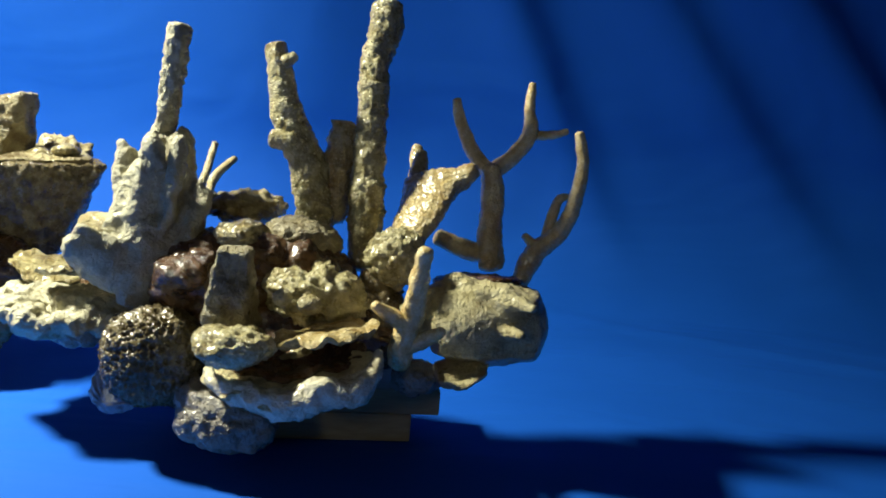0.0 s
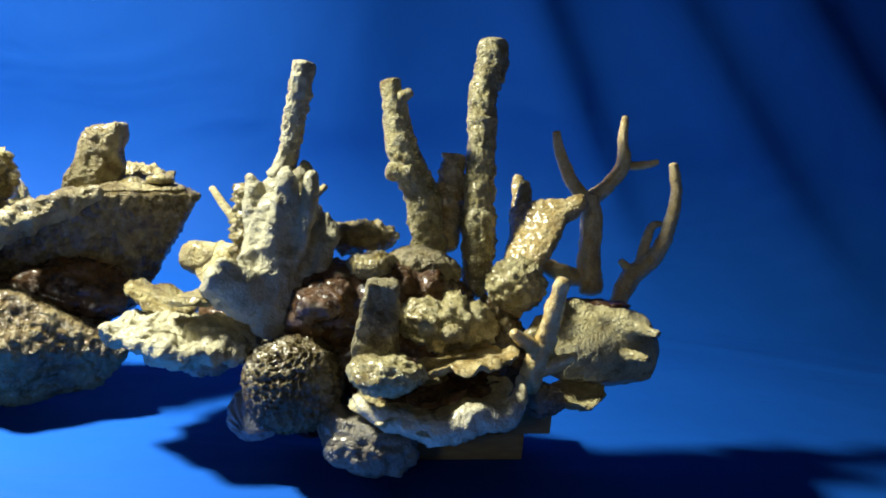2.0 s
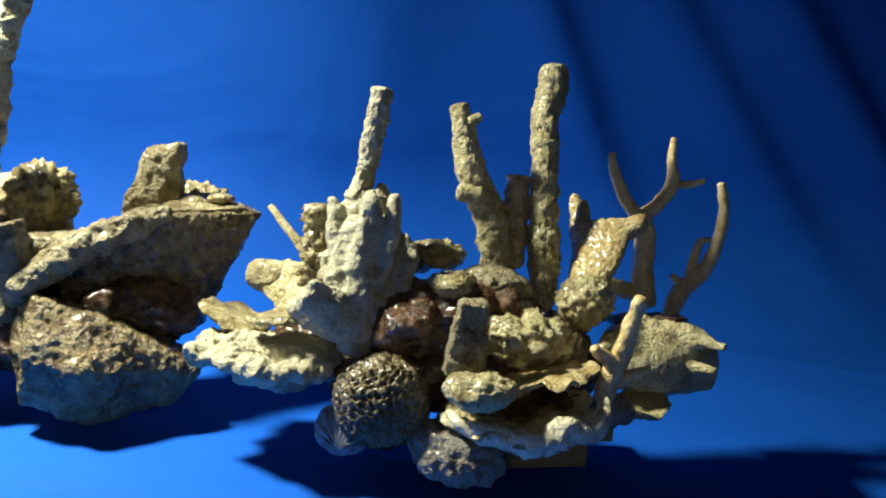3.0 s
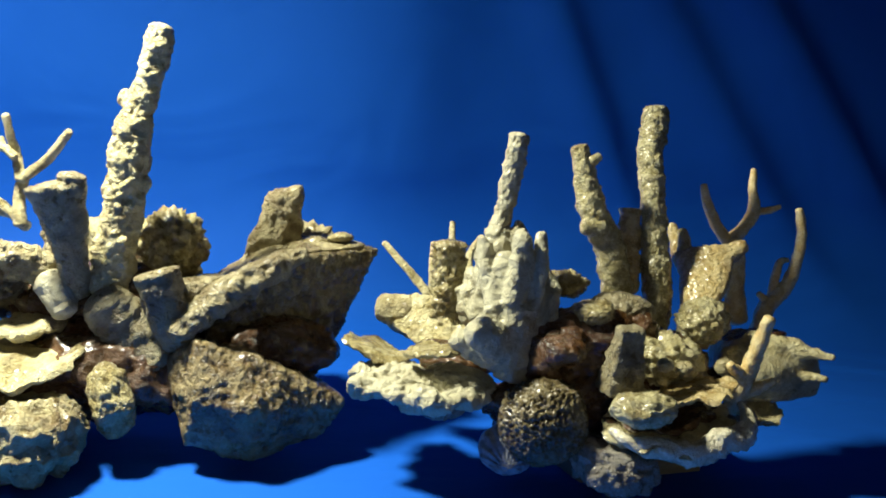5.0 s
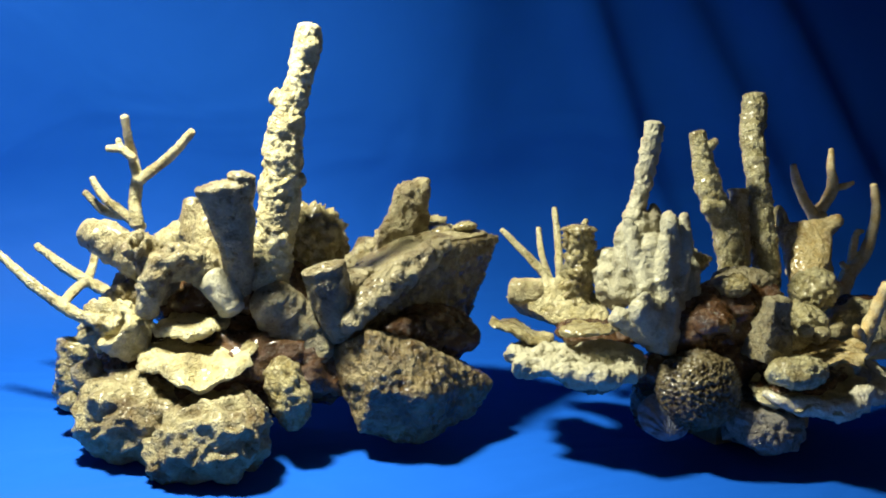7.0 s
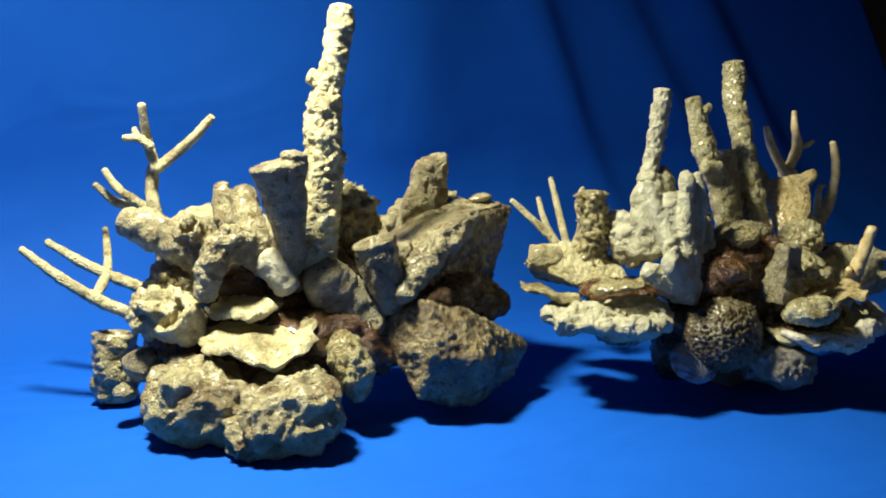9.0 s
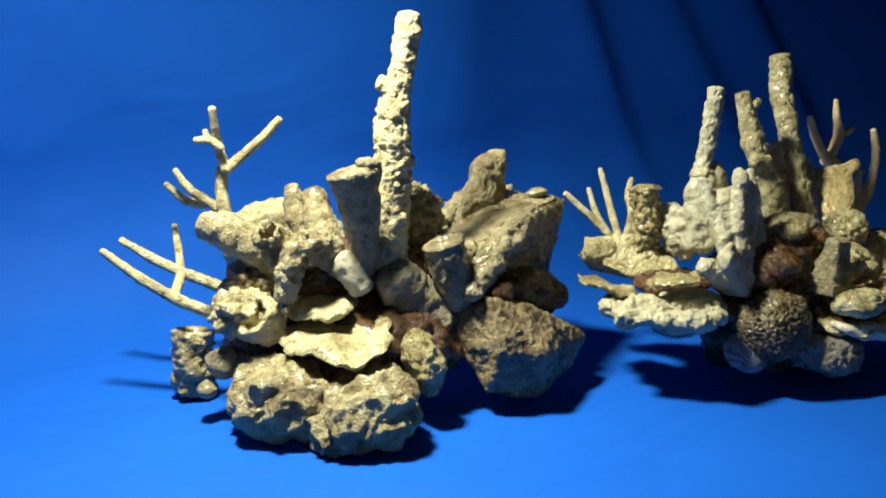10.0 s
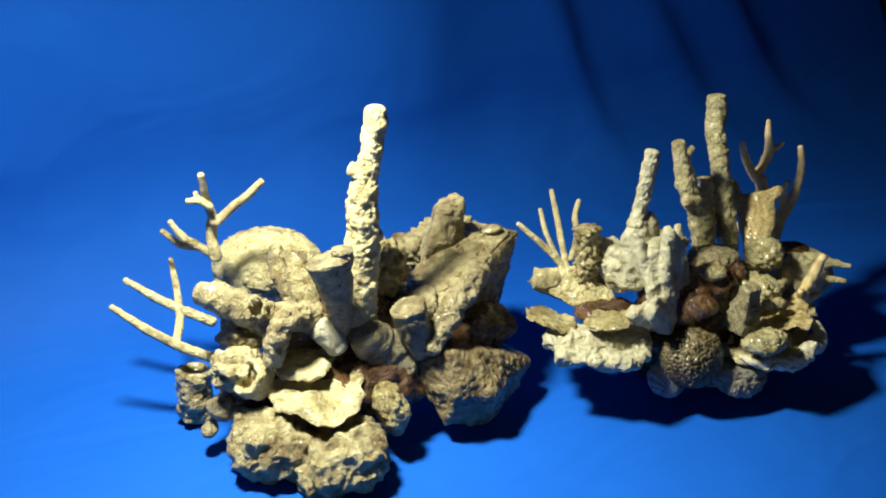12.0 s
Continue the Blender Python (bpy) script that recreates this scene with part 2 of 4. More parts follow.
def lump(centre, half, turn=(0, 0, 0), amp=0.14, size=0.02, style="crust", seed=1.0, level=5, square=0.0, wedge=0.0, shear=0.0, taper=0.0, fine=0.3):
    """A stone: half sizes, turned; square flattens its sides, wedge thins one end, shear slants it, taper widens its top; never under the cloth."""
    m = pose(*centre, *turn)
    r = m.to_3x3()
    mean = (half[0] * half[1] * half[2]) ** (1 / 3)
    verts = []
    ball_verts, faces = ball(level)
    for v in ball_verts:
        s = v.copy()
        if square:
            top = max(abs(s.x), abs(s.y), abs(s.z))
            s = s * (1 - square + square / top * 0.82)
        k = 1 - wedge * (0.5 + 0.5 * s.x)
        p = Vector((s.x * half[0] * (1 + taper * s.z) + shear * s.z * half[2], s.y * half[1] * k, s.z * half[2] * k))
        n = Vector((v.x / half[0], v.y / half[1], v.z / half[2])).normalized()
        w = m @ p
        w += (r @ n) * (amp * mean * (relief_at(w, size, style, seed) + fine * relief_at(w, size * 0.3, "knobby", seed + 2)))
        w.z = max(w.z, 0.0015)
        verts.append(w)
    return verts, faces


def sheet(centre, half, thick, turn=(0, 0, 0), cup=0.0, wave=0.12, size=0.03, seed=1.0, style="crust", ribs=0, amp=0.25, rings=26, seg=88, fan=0.0):
    """A plate or shell: an uneven disc with thickness, cupped, waved at its rim, ribbed from its hinge."""
    m = pose(*centre, *turn)
    verts, faces = [], []
    mean = (half[0] + half[1]) / 2
    for s in (1, -1):
        for i in range(rings):
            u = i / (rings - 1)
            for k in range(seg):
                a = 2 * math.pi * k / seg
                edge = 1 + wave * noise.fractal(Vector((math.cos(a) * 1.6 + seed, math.sin(a) * 1.6, seed)), 1.0, 2.0, 4)
                x, y = math.cos(a) * u * edge, math.sin(a) * u * edge
                flare = noise.fractal(Vector((x * 1.8, y * 1.8, seed * 1.3)), 1.0, 2.0, 3)
                z = cup * mean * u * u + wave * mean * 0.8 * u * flare
                if ribs:
                    z += 0.035 * mean * math.sin(ribs * math.atan2(y + fan, x)) * min(1, u * 1.6)
                z += s * thick * 0.5 * (1 - u ** 6) ** 0.5
                w = m @ Vector((x * half[0], y * half[1], z))
                bumpy = relief_at(w, size, style, seed) * thick * amp * (1 if s > 0 else 0.7)
                w += m.to_3x3() @ Vector((0, 0, s * bumpy * (1 - u ** 8)))
                w.z = max(w.z, 0.002)
                verts.append(w)
    o = rings * seg
    for i in range(rings - 1):
        for k in range(seg):
            k2 = (k + 1) % seg
            q = (i * seg + k, (i + 1) * seg + k, (i + 1) * seg + k2, i * seg + k2)
            faces.append(q)
            faces.append(tuple(o + j for j in reversed(q)))
    return verts, faces


def skin(data, voxel=0.002, rounds=3):
    """One closed skin over overlapping solids, evenly meshed and a little rounded."""
    me = bpy.data.meshes.new("rough")
    me.from_pydata([tuple(v) for v in data[0]], [], data[1])
    me.update()
    ob = new("rough", me)
    ob.modifiers.new("fuse", "REMESH").voxel_size = voxel
    soft = ob.modifiers.new("soften", "SMOOTH")
    soft.factor, soft.iterations = 0.5, rounds
    done = ob.evaluated_get(bpy.context.evaluated_depsgraph_get())
    out = done.to_mesh()
    verts, faces = [v.co.copy() for v in out.vertices], [tuple(p.vertices) for p in out.polygons]
    done.to_mesh_clear()
    bpy.data.objects.remove(ob)
    bpy.data.meshes.remove(me)
    return verts, faces


def crust(data, layers, seed=1.0):
    """Raises relief on a skin, outwards; layers of (height, size of the lumps, style)."""
    verts, faces = data
    out = [Vector() for _ in verts]
    for f in faces:
        n = (verts[f[2]] - verts[f[0]]).cross(verts[f[-1]] - verts[f[1]])
        for i in f:
            out[i] += n
    grown = []
    for v, n in zip(verts, out):
        w = v + n.normalized() * sum(height * relief_at(v, size, style, seed + k) for k, (height, size, style) in enumerate(layers))
        w.z = max(w.z, 0.0015)
        grown.append(w)
    return grown, faces


def hull(*points):
    """The solid round a few corners: a broken rock before its wear."""
    bm = bmesh.new()
    for p in points:
        bm.verts.new(p)
    made = bmesh.ops.convex_hull(bm, input=bm.verts[:])
    bmesh.ops.delete(bm, geom=list({e for e in made["geom_interior"] + made["geom_unused"] if isinstance(e, bmesh.types.BMVert)}), context="VERTS")
    bmesh.ops.recalc_face_normals(bm, faces=bm.faces[:])
    bm.verts.index_update()
    out = [v.co.copy() for v in bm.verts], [tuple(v.index for v in f.verts) for f in bm.faces]
    bm.free()
    return out


def blade(points, thick, side, seg=24, step=0.003, cut=0.3):
    """A frond along points (x, y, z, half width), as thick as given, broad along side; cut: how far its end bulges."""
    pts, verts, faces, rings = [Vector(p[:3]) for p in points], [], [], []
    for i in range(len(pts) - 1):
        p0, p1, p2, p3 = pts[max(i - 1, 0)], pts[i], pts[i + 1], pts[min(i + 2, len(pts) - 1)]
        n = max(2, int((p2 - p1).length / step))
        for k in range(n):
            u = k / n
            rings.append((0.5 * (2 * p1 + (p2 - p0) * u + (2 * p0 - 5 * p1 + 4 * p2 - p3) * u * u + (3 * p1 - p0 - 3 * p2 + p3) * u ** 3),
                          points[i][3] + (points[i + 1][3] - points[i][3]) * (3 * u * u - 2 * u ** 3), 1.0))
    way = (pts[-1] - pts[-2]).normalized()
    wide = points[-1][3]
    rings += [(pts[-1] + way * thick * cut * math.sin(a), wide * (0.5 + 0.5 * math.cos(a)), math.cos(a)) for a in (0.0, 0.5, 0.9, 1.25)]
    side = Vector(side)
    for i, (c, w, t) in enumerate(rings):
        d = (rings[min(i + 1, len(rings) - 1)][0] - rings[max(i - 1, 0)][0]).normalized()
        across = (side - d * side.dot(d)).normalized()
        face = d.cross(across)
        for k in range(seg):
            a = 2 * math.pi * k / seg
            verts.append(c + across * w * math.cos(a) + face * min(thick, w) * t * math.sin(a))
    for i in range(len(rings) - 1):
        for k in range(seg):
            faces.append((i * seg + k, i * seg + (k + 1) % seg, (i + 1) * seg + (k + 1) % seg, (i + 1) * seg + k))
    faces.append(tuple(range(seg - 1, -1, -1)))
    faces.append(tuple((len(rings) - 1) * seg + k for k in range(seg)))
    return verts, faces


def box(lo, hi, turn=0.0, bevel=0.002):
    """Edges rounded; lo and hi are corners before the turn about lo."""
    bm = bmesh.new()
    bmesh.ops.create_cube(bm, size=1)
    for v in bm.verts:
        v.co = Vector([(a + b) / 2 + c * (b - a) for a, b, c in zip(lo, hi, v.co)])
    bmesh.ops.bevel(bm, geom=bm.edges[:], offset=bevel, segments=2, affect="EDGES", profile=0.6)
    rot = Matrix.Translation(lo) @ Matrix.Rotation(radians(turn), 4, "Z") @ Matrix.Translation(-Vector(lo))
    bm.transform(rot)
    bm.verts.index_update()
    out = [v.co.copy() for v in bm.verts], [tuple(v.index for v in f.verts) for f in bm.faces]
    bm.free()
    return out


def flat(ob):
    ob.data.polygons.foreach_set("use_smooth", [False] * len(ob.data.polygons))
    return ob


# ---- the cloth: lies on the table and rises behind as a backdrop ----
WALL_Y, BEND = 1.44, 0.22


def fold(s, at, wide, deep):
    """A soft fold with a steep and a gentle flank."""
    u = (s - at) / wide
    return deep * math.exp(-u * u) if u < 0 else deep * math.exp(-(u * 1.7) ** 2)


def cloth():
    nx, ns = 300, 240
    verts, faces = [], []
    for j in range(ns + 1):
        s = -0.9 + 3.1 * j / ns          # along the cloth, 0 where the bend begins
        for i in range(nx + 1):
            start = WALL_Y - BEND
            if s < 0:
                y, z, ny, nz = start + s * (1.9 if s < -0.3 else 1.0) + (0.27 if s < -0.3 else 0), 0.0, 0.0, 1.0
            elif s < BEND * math.pi / 2:
                a = s / BEND
                y, z, ny, nz = start + BEND * math.sin(a), BEND * (1 - math.cos(a)), -math.sin(a), math.cos(a)
            else:
                y, z, ny, nz = WALL_Y, BEND + s - BEND * math.pi / 2, -1.0, 0.0
            x = -2.3 + (min(1.2, 0.896 + 0.77 * (0.496 - z)) + 2.3) * i / nx     # the cloth's side hangs in a slant
            up = min(1.0, max(0.0, (z - 0.02) / 0.2))
            d = up * (fold(x + 0.03 * z, -0.19, 0.20, 0.026) + fold(x + 0.75 * z, 0.33 + 0.26, 0.075, 0.018)
                      + fold(x + 0.85 * z, 0.56 + 0.26, 0.09, 0.026) + fold(x + 0.5 * z, 0.28, 0.06, 0.016) + fold(x, -0.9, 0.3, 0.03))
            d += 0.010 * up * noise.fractal(Vector((x * 2.0 + z * 0.8, z * 0.8, 3.0)), 1.0, 2.0, 3)
            d += (1 - up) * 0.0045 * noise.fractal(Vector((x * 3.0, y * 4.5, 7.0)), 1.0, 2.0, 3) * (1 if s > -0.05 else 0.5)
            crease = (y - (1.262 - 0.39 * (x - 0.165))) / 0.012
            if x > 0.1 and s < BEND:
                d += 0.004 * math.exp(-crease * crease) * min(1, (x - 0.1) / 0.1)
            verts.append((x, y + ny * d, z + nz * d - 0.001))
    for j in range(ns):
        for i in range(nx):
            a = j * (nx + 1) + i
            faces.append((a, a + 1, a + nx + 2, a + nx + 1))
    return verts, faces


sheet_cloth = part("blue_cloth", cloth(), CLOTH)
tagged(sheet_cloth, "royal blue cotton cloth spread on the table, hung behind", "cloth")
thick = sheet_cloth.modifiers.new("thickness", "SOLIDIFY")
thick.thickness, thick.offset = 0.001, -1.0

# ---- table and room ----
table = tagged(new("table"), "brown wooden table under the blue cloth", "table")
part("tabletop", box((-2.4, -0.72, -0.045), (1.3, 1.52, -0.006)), BROWN_WOOD, table)
for lx in (-2.3, 1.12):
    for ly in (-0.6, 1.38):
        part("leg", box((lx, ly, -0.75), (lx + 0.08, ly + 0.08, -0.045)), BROWN_WOOD, table)
rail = tagged(new("backdrop_frame"), "brown wooden frame that holds the cloth up behind the table", "frame")
part("post", box((-2.36, 1.50, -0.75), (-2.30, 1.56, 2.0)), BROWN_WOOD, rail)
part("post", box((1.22, 1.50, -0.75), (1.30, 1.56, 2.0)), BROWN_WOOD, rail)
part("crossbar", box((-2.36, 1.44, 1.94), (1.30, 1.50, 2.0)), BROWN_WOOD, rail)
for name, lo, hi, mat in (("floor", (-4, -3, -0.85), (3, 3, -0.75), CARPET), ("ceiling", (-4, -3, 2.2), (3, 3, 2.3), PLASTER),
                          ("wall_north", (-4, 1.75, -0.75), (3, 1.85, 2.2), PLASTER),
                          ("wall_west", (-4.1, -3, -0.75), (-4, 3, 2.2), PLASTER), ("wall_east", (3, -3, -0.75), (3.1, 3, 2.2), PLASTER)):
    tagged(flat(part(name, box(lo, hi), mat)), kind="structure")
# the wall behind the camera, with an opening added for the fill light
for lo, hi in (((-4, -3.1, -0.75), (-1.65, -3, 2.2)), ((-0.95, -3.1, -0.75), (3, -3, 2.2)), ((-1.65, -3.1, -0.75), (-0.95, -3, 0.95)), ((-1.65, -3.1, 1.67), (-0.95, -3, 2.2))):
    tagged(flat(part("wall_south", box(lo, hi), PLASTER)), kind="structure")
# unseen frame, added round that opening
fill_opening = tagged(new("fill_opening_1"), kind="structure")
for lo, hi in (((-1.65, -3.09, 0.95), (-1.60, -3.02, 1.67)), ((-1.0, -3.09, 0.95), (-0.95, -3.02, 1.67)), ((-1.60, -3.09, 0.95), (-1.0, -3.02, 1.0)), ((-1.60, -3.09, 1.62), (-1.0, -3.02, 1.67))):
    part("fill_opening_frame", box(lo, hi), PLASTER, fill_opening)
lamp = tagged(new("hanging_lamp"), "black metal lamp hung above the cloth", "lamp")
part("shade", strand([(LAMP[0], LAMP[1], LAMP[2] + 0.16, 0.03), (LAMP[0], LAMP[1], LAMP[2] + 0.10, 0.05), (LAMP[0], LAMP[1], LAMP[2], 0.09)], amp=0.0, hollow=0.11, seg=32), BLACK_METAL, lamp)
part("cord", strand([(LAMP[0], LAMP[1], 2.2, 0.004), (LAMP[0], LAMP[1], LAMP[2] + 0.15, 0.004)], amp=0.0, seg=10, step=0.1), BLACK_METAL, lamp)

# ---- the two reef ornaments ----
REEF_R = tagged(new("reef_ornament"), "reef ornament of varnished corals, shells and rocks glued to wooden boards", "reef ornament", "reef ornaments on the cloth")
REEF_L = tagged(new("reef_ornament"), "reef ornament of cream corals, rough rocks and a tall column", "reef ornament", "reef ornaments on the cloth")

# wooden boards and low rocks of the shell reef
flat(part("board", box((-0.14, 0.797, 0.0), (0.0, 0.845, 0.024), 7.6), PINE, REEF_R, "weathered pine board"))
flat(part("board", box((-0.13, 0.80, 0.0245), (0.022, 0.86, 0.046), 6.0), PINE, REEF_R, "weathered pine board"))
part("resin_core", lump((-0.1187, 0.8097, 0.086), (0.1225, 0.05, 0.034), (-11.5, -4.6, 0.0), size=0.03, amp=0.18, seed=3.0), RESIN, REEF_R, "dark brown resin between the pieces")
part("resin_core", lump((-0.1404, 0.8187, 0.1288), (0.0862, 0.05, 0.0386), (-11.5, -4.6, 0.0), size=0.03, amp=0.2, seed=4.0), RESIN, REEF_R, "dark brown resin between the pieces")
part("resin_core", lump((-0.250, 0.865, 0.104), (0.044, 0.028, 0.015), (0, 0, -22), size=0.02, amp=0.2, seed=13.0), RESIN, REEF_R, "dark brown resin between the plates")
part("honeycomb_coral", lump((-0.199, 0.760, 0.0762), (0.040, 0.037, 0.0385), (-11.5, -4.6, 0.0), style='cells', size=0.0085, amp=0.10, square=0.2, seed=2.0, level=6, fine=0.35), DARK, REEF_R, "dark honeycomb coral boulder with golden cell walls")
part("rock", lump((-0.1372, 0.7345, 0.0409), (0.041, 0.035, 0.0243), (-11.8, 13.0, -3.6), size=0.025, seed=6.0, amp=0.2, square=0.4), PURPLE, REEF_R, "purple-grey rock resting on the cloth")
oyster = part("oyster_shell", sheet((-0.0911, 0.7306, 0.0758), (0.062, 0.05), 0.012, (12.4, -7.5, 0.6), cup=0.12, wave=0.25, size=0.014, seed=2.2, amp=0.4), CREAM, REEF_R, "open oyster shell, brown inside with a white lip")
part("lip", strand([(-0.151, 0.7224, 0.0811, 0.0037), (-0.1392, 0.7059, 0.0761, 0.0068), (-0.1154, 0.6947, 0.0728, 0.0099), (-0.0885, 0.6861, 0.073, 0.0117), (-0.0637, 0.6874, 0.0812, 0.0117), (-0.0401, 0.691, 0.0859, 0.0106), (-0.0297, 0.7029, 0.0951, 0.0067), (-0.0282, 0.7201, 0.1044, 0.0036)], size=0.014, amp=0.3, seed=4.0), PEARL, oyster, "thick white lip")
part("hollow", sheet((-0.0917, 0.7475, 0.0834), (0.0539, 0.034), 0.01, (12.4, -7.5, 0.6), cup=0.12, wave=0.25, size=0.014, seed=2.2, amp=0.3), RESIN, oyster, "brown stained inside of the shell")
part("plate_coral", sheet((-0.0693, 0.7276, 0.1129), (0.0375, 0.035), 0.007, (-3.7, -10.5, 1.2), wave=0.3, seed=5.0), AMBER, REEF_R)
part("rock", lump((-0.1301, 0.7067, 0.1058), (0.0286, 0.026, 0.0151), (-11.5, -4.6, 0.0), size=0.015, seed=8.0, amp=0.2), TAN, REEF_R)
part("coral_stub", crust(skin(hull((-0.148, 0.727, 0.168), (-0.125, 0.729, 0.168), (-0.146, 0.745, 0.169), (-0.126, 0.745, 0.169), (-0.157, 0.722, 0.110), (-0.125, 0.720, 0.108), (-0.152, 0.76, 0.11), (-0.12, 0.76, 0.108)), 0.0015, 3),
    ((0.0025, 0.016, "folded"), (0.0010, 0.005, "pitted")), 2.0), GREY, REEF_R, "grey broken coral stub with a flat top")
part("ridged_rock", lump((-0.0809, 0.777, 0.1291), (0.038, 0.034, 0.0225), (-11.6, 7.2, -2.4), style='folded', size=0.016, seed=9.0, amp=0.22), TAN, REEF_R)
part("pebble", lump((-0.1006, 0.7329, 0.1364), (0.0073, 0.009, 0.0065), (-11.5, -4.6, 0.0), size=0.02, level=4, amp=0.08), CREAM, REEF_R, "smooth cream pebble")
part("pebble", lump((-0.0811, 0.7318, 0.1328), (0.0094, 0.009, 0.0073), (-11.5, -4.6, 0.0), size=0.02, level=4, amp=0.08), CREAM, REEF_R, "smooth cream pebble")
part("rock", lump((-0.1831, 0.7701, 0.1375), (0.0192, 0.02, 0.0145), (-11.5, -4.6, 0.0), size=0.012, level=4, amp=0.25), RESIN, REEF_R, "glossy rust-brown lump")
part("rock", lump((-0.1688, 0.7912, 0.1419), (0.0175, 0.02, 0.0175), (-11.5, -4.6, 0.0), size=0.012, level=4, amp=0.25, seed=3.0), RESIN, REEF_R, "glossy rust-brown lump")
part("rock", lump((-0.1445, 0.796, 0.1675), (0.021, 0.022, 0.0114), (-11.5, -4.6, 0.0), size=0.012, amp=0.22, seed=4.0), OCHRE, REEF_R)
part("leather_coral", crust(skin(merged(
    blade([(-0.222, 0.792, 0.105, 0.016), (-0.214, 0.798, 0.14, 0.038), (-0.212, 0.808, 0.168, 0.040), (-0.213, 0.818, 0.192, 0.034), (-0.216, 0.826, 0.212, 0.020)], 0.012, (1, 0.25, 0)),
    blade([(-0.224, 0.784, 0.108, 0.010), (-0.219, 0.791, 0.15, 0.018), (-0.216, 0.802, 0.19, 0.017), (-0.217, 0.805, 0.226, 0.009), (-0.218, 0.809, 0.238, 0.004)], 0.008, (1, 0.3, 0)),
    blade([(-0.222, 0.792, 0.125, 0.012), (-0.244, 0.783, 0.143, 0.017), (-0.262, 0.774, 0.156, 0.015)], 0.009, (0.3, 0, 1), cut=1.0),
    blade([(-0.222, 0.795, 0.120, 0.010), (-0.250, 0.793, 0.130, 0.012), (-0.270, 0.798, 0.141, 0.010)], 0.008, (0.3, 0.3, 1), cut=1.0),
    blade([(-0.205, 0.795, 0.125, 0.012), (-0.190, 0.808, 0.16, 0.016), (-0.182, 0.820, 0.187, 0.012), (-0.182, 0.826, 0.202, 0.004)], 0.008, (0.5, -1, 0)),
    blade([(-0.222, 0.808, 0.14, 0.014), (-0.236, 0.820, 0.18, 0.016), (-0.242, 0.828, 0.208, 0.012), (-0.247, 0.832, 0.226, 0.004)], 0.008, (0.6, 1, 0)),
    blade([(-0.214, 0.835, 0.15, 0.02), (-0.214, 0.846, 0.20, 0.024), (-0.205, 0.85, 0.226, 0.013), (-0.204, 0.852, 0.238, 0.005)], 0.010, (1, 0, 0)),
    blade([(-0.208, 0.795, 0.15, 0.005), (-0.199, 0.803, 0.20, 0.009), (-0.197, 0.812, 0.236, 0.004)], 0.006, (0.4, -1, 0)),
    lump((-0.216, 0.805, 0.122), (0.03, 0.024, 0.018), level=4),
    lump((-0.228, 0.87, 0.160), (0.022, 0.028, 0.03), level=4, amp=0.3, size=0.014, style="knobby"),
    lump((-0.218, 0.905, 0.165), (0.02, 0.018, 0.02), level=4, amp=0.3, size=0.012, style="knobby"),
    strand([(-0.228, 0.852, 0.15, 0.02), (-0.226, 0.852, 0.2, 0.017), (-0.221, 0.855, 0.232, 0.0105)], seg=20, amp=0.12)), 0.0015, 2),
    ((0.0024, 0.024, "folded"), (0.0012, 0.014, "smooth"), (0.0006, 0.004, "crust")), 3.0), WHITE, REEF_R, "chalky white leather coral with upright folded lobes")
part("finger_coral", strand([(-0.2251, 0.855, 0.2253, 0.0111), (-0.2192, 0.8568, 0.245, 0.0088), (-0.2152, 0.8554, 0.2787, 0.0091), (-0.2105, 0.8555, 0.3215, 0.009)], size=0.006, amp=0.24, seg=48, fine=0.8, blunt=0.3), WHITE, REEF_R, "chalky white finger coral")
part("round_stone", crust(skin(hull((-0.312, 0.957, 0.124), (-0.300, 0.918, 0.117), (-0.308, 0.945, 0.146), (-0.285, 0.930, 0.154), (-0.25, 0.91, 0.152), (-0.222, 0.90, 0.136), (-0.23, 0.868, 0.118), (-0.27, 0.872, 0.106), (-0.25, 0.95, 0.10), (-0.29, 0.955, 0.106)), 0.0018, 8),
    ((0.0035, 0.025, "smooth"), (0.0022, 0.012, "pitted"), (0.0008, 0.005, "crust")), 5.0), CREAM, REEF_R, "cream stone with a flat dark underside")
part("barnacle", strand([(-0.285, 0.925, 0.134, 0.013), (-0.298, 0.936, 0.134, 0.0155), (-0.308, 0.945, 0.1335, 0.0145)], hollow=0.011, size=0.015, amp=0.16), CREAM, REEF_R, "stubby barnacle with a round hole")
part("plate_coral", sheet((-0.3243, 0.8865, 0.1058), (0.0352, 0.032), 0.006, (-4.8, 15.5, -24.6), wave=0.25, seed=7.0), OCHRE, REEF_R, "thin ochre plate coral")
part("plate_coral", sheet((-0.2796, 0.8177, 0.1247), (0.0335, 0.028), 0.006, (-0.5, -8.1, -20.2), wave=0.3, seed=9.0), OCHRE, REEF_R)
part("shelf_rock", crust(skin(merged(
    sheet((-0.288, 0.828, 0.0885), (0.074, 0.055), 0.020, (-4.4, 3.8, -22.0), wave=0.2, size=0.016, seed=3.5, style='crust', amp=0.4),
    lump((-0.262, 0.810, 0.094), (0.034, 0.026, 0.014), (0, 8, -20), amp=0.25, size=0.016, level=4),
    lump((-0.30, 0.838, 0.096), (0.022, 0.012, 0.006), (0, 0, -30), amp=0.25, size=0.01, level=4)), 0.0016, 2),
    ((0.0035, 0.02, "folded"), (0.0014, 0.007, "pitted"), (0.0007, 0.003, "crust")), 3.0), WHITE, REEF_R, "white crusty shelf rock with a grey underside")
part("rock", lump((-0.2762, 0.8204, 0.0759), (0.0331, 0.03, 0.0165), (-11.5, -4.6, 0.0), size=0.02, amp=0.22, seed=11.0), PURPLE, REEF_R)
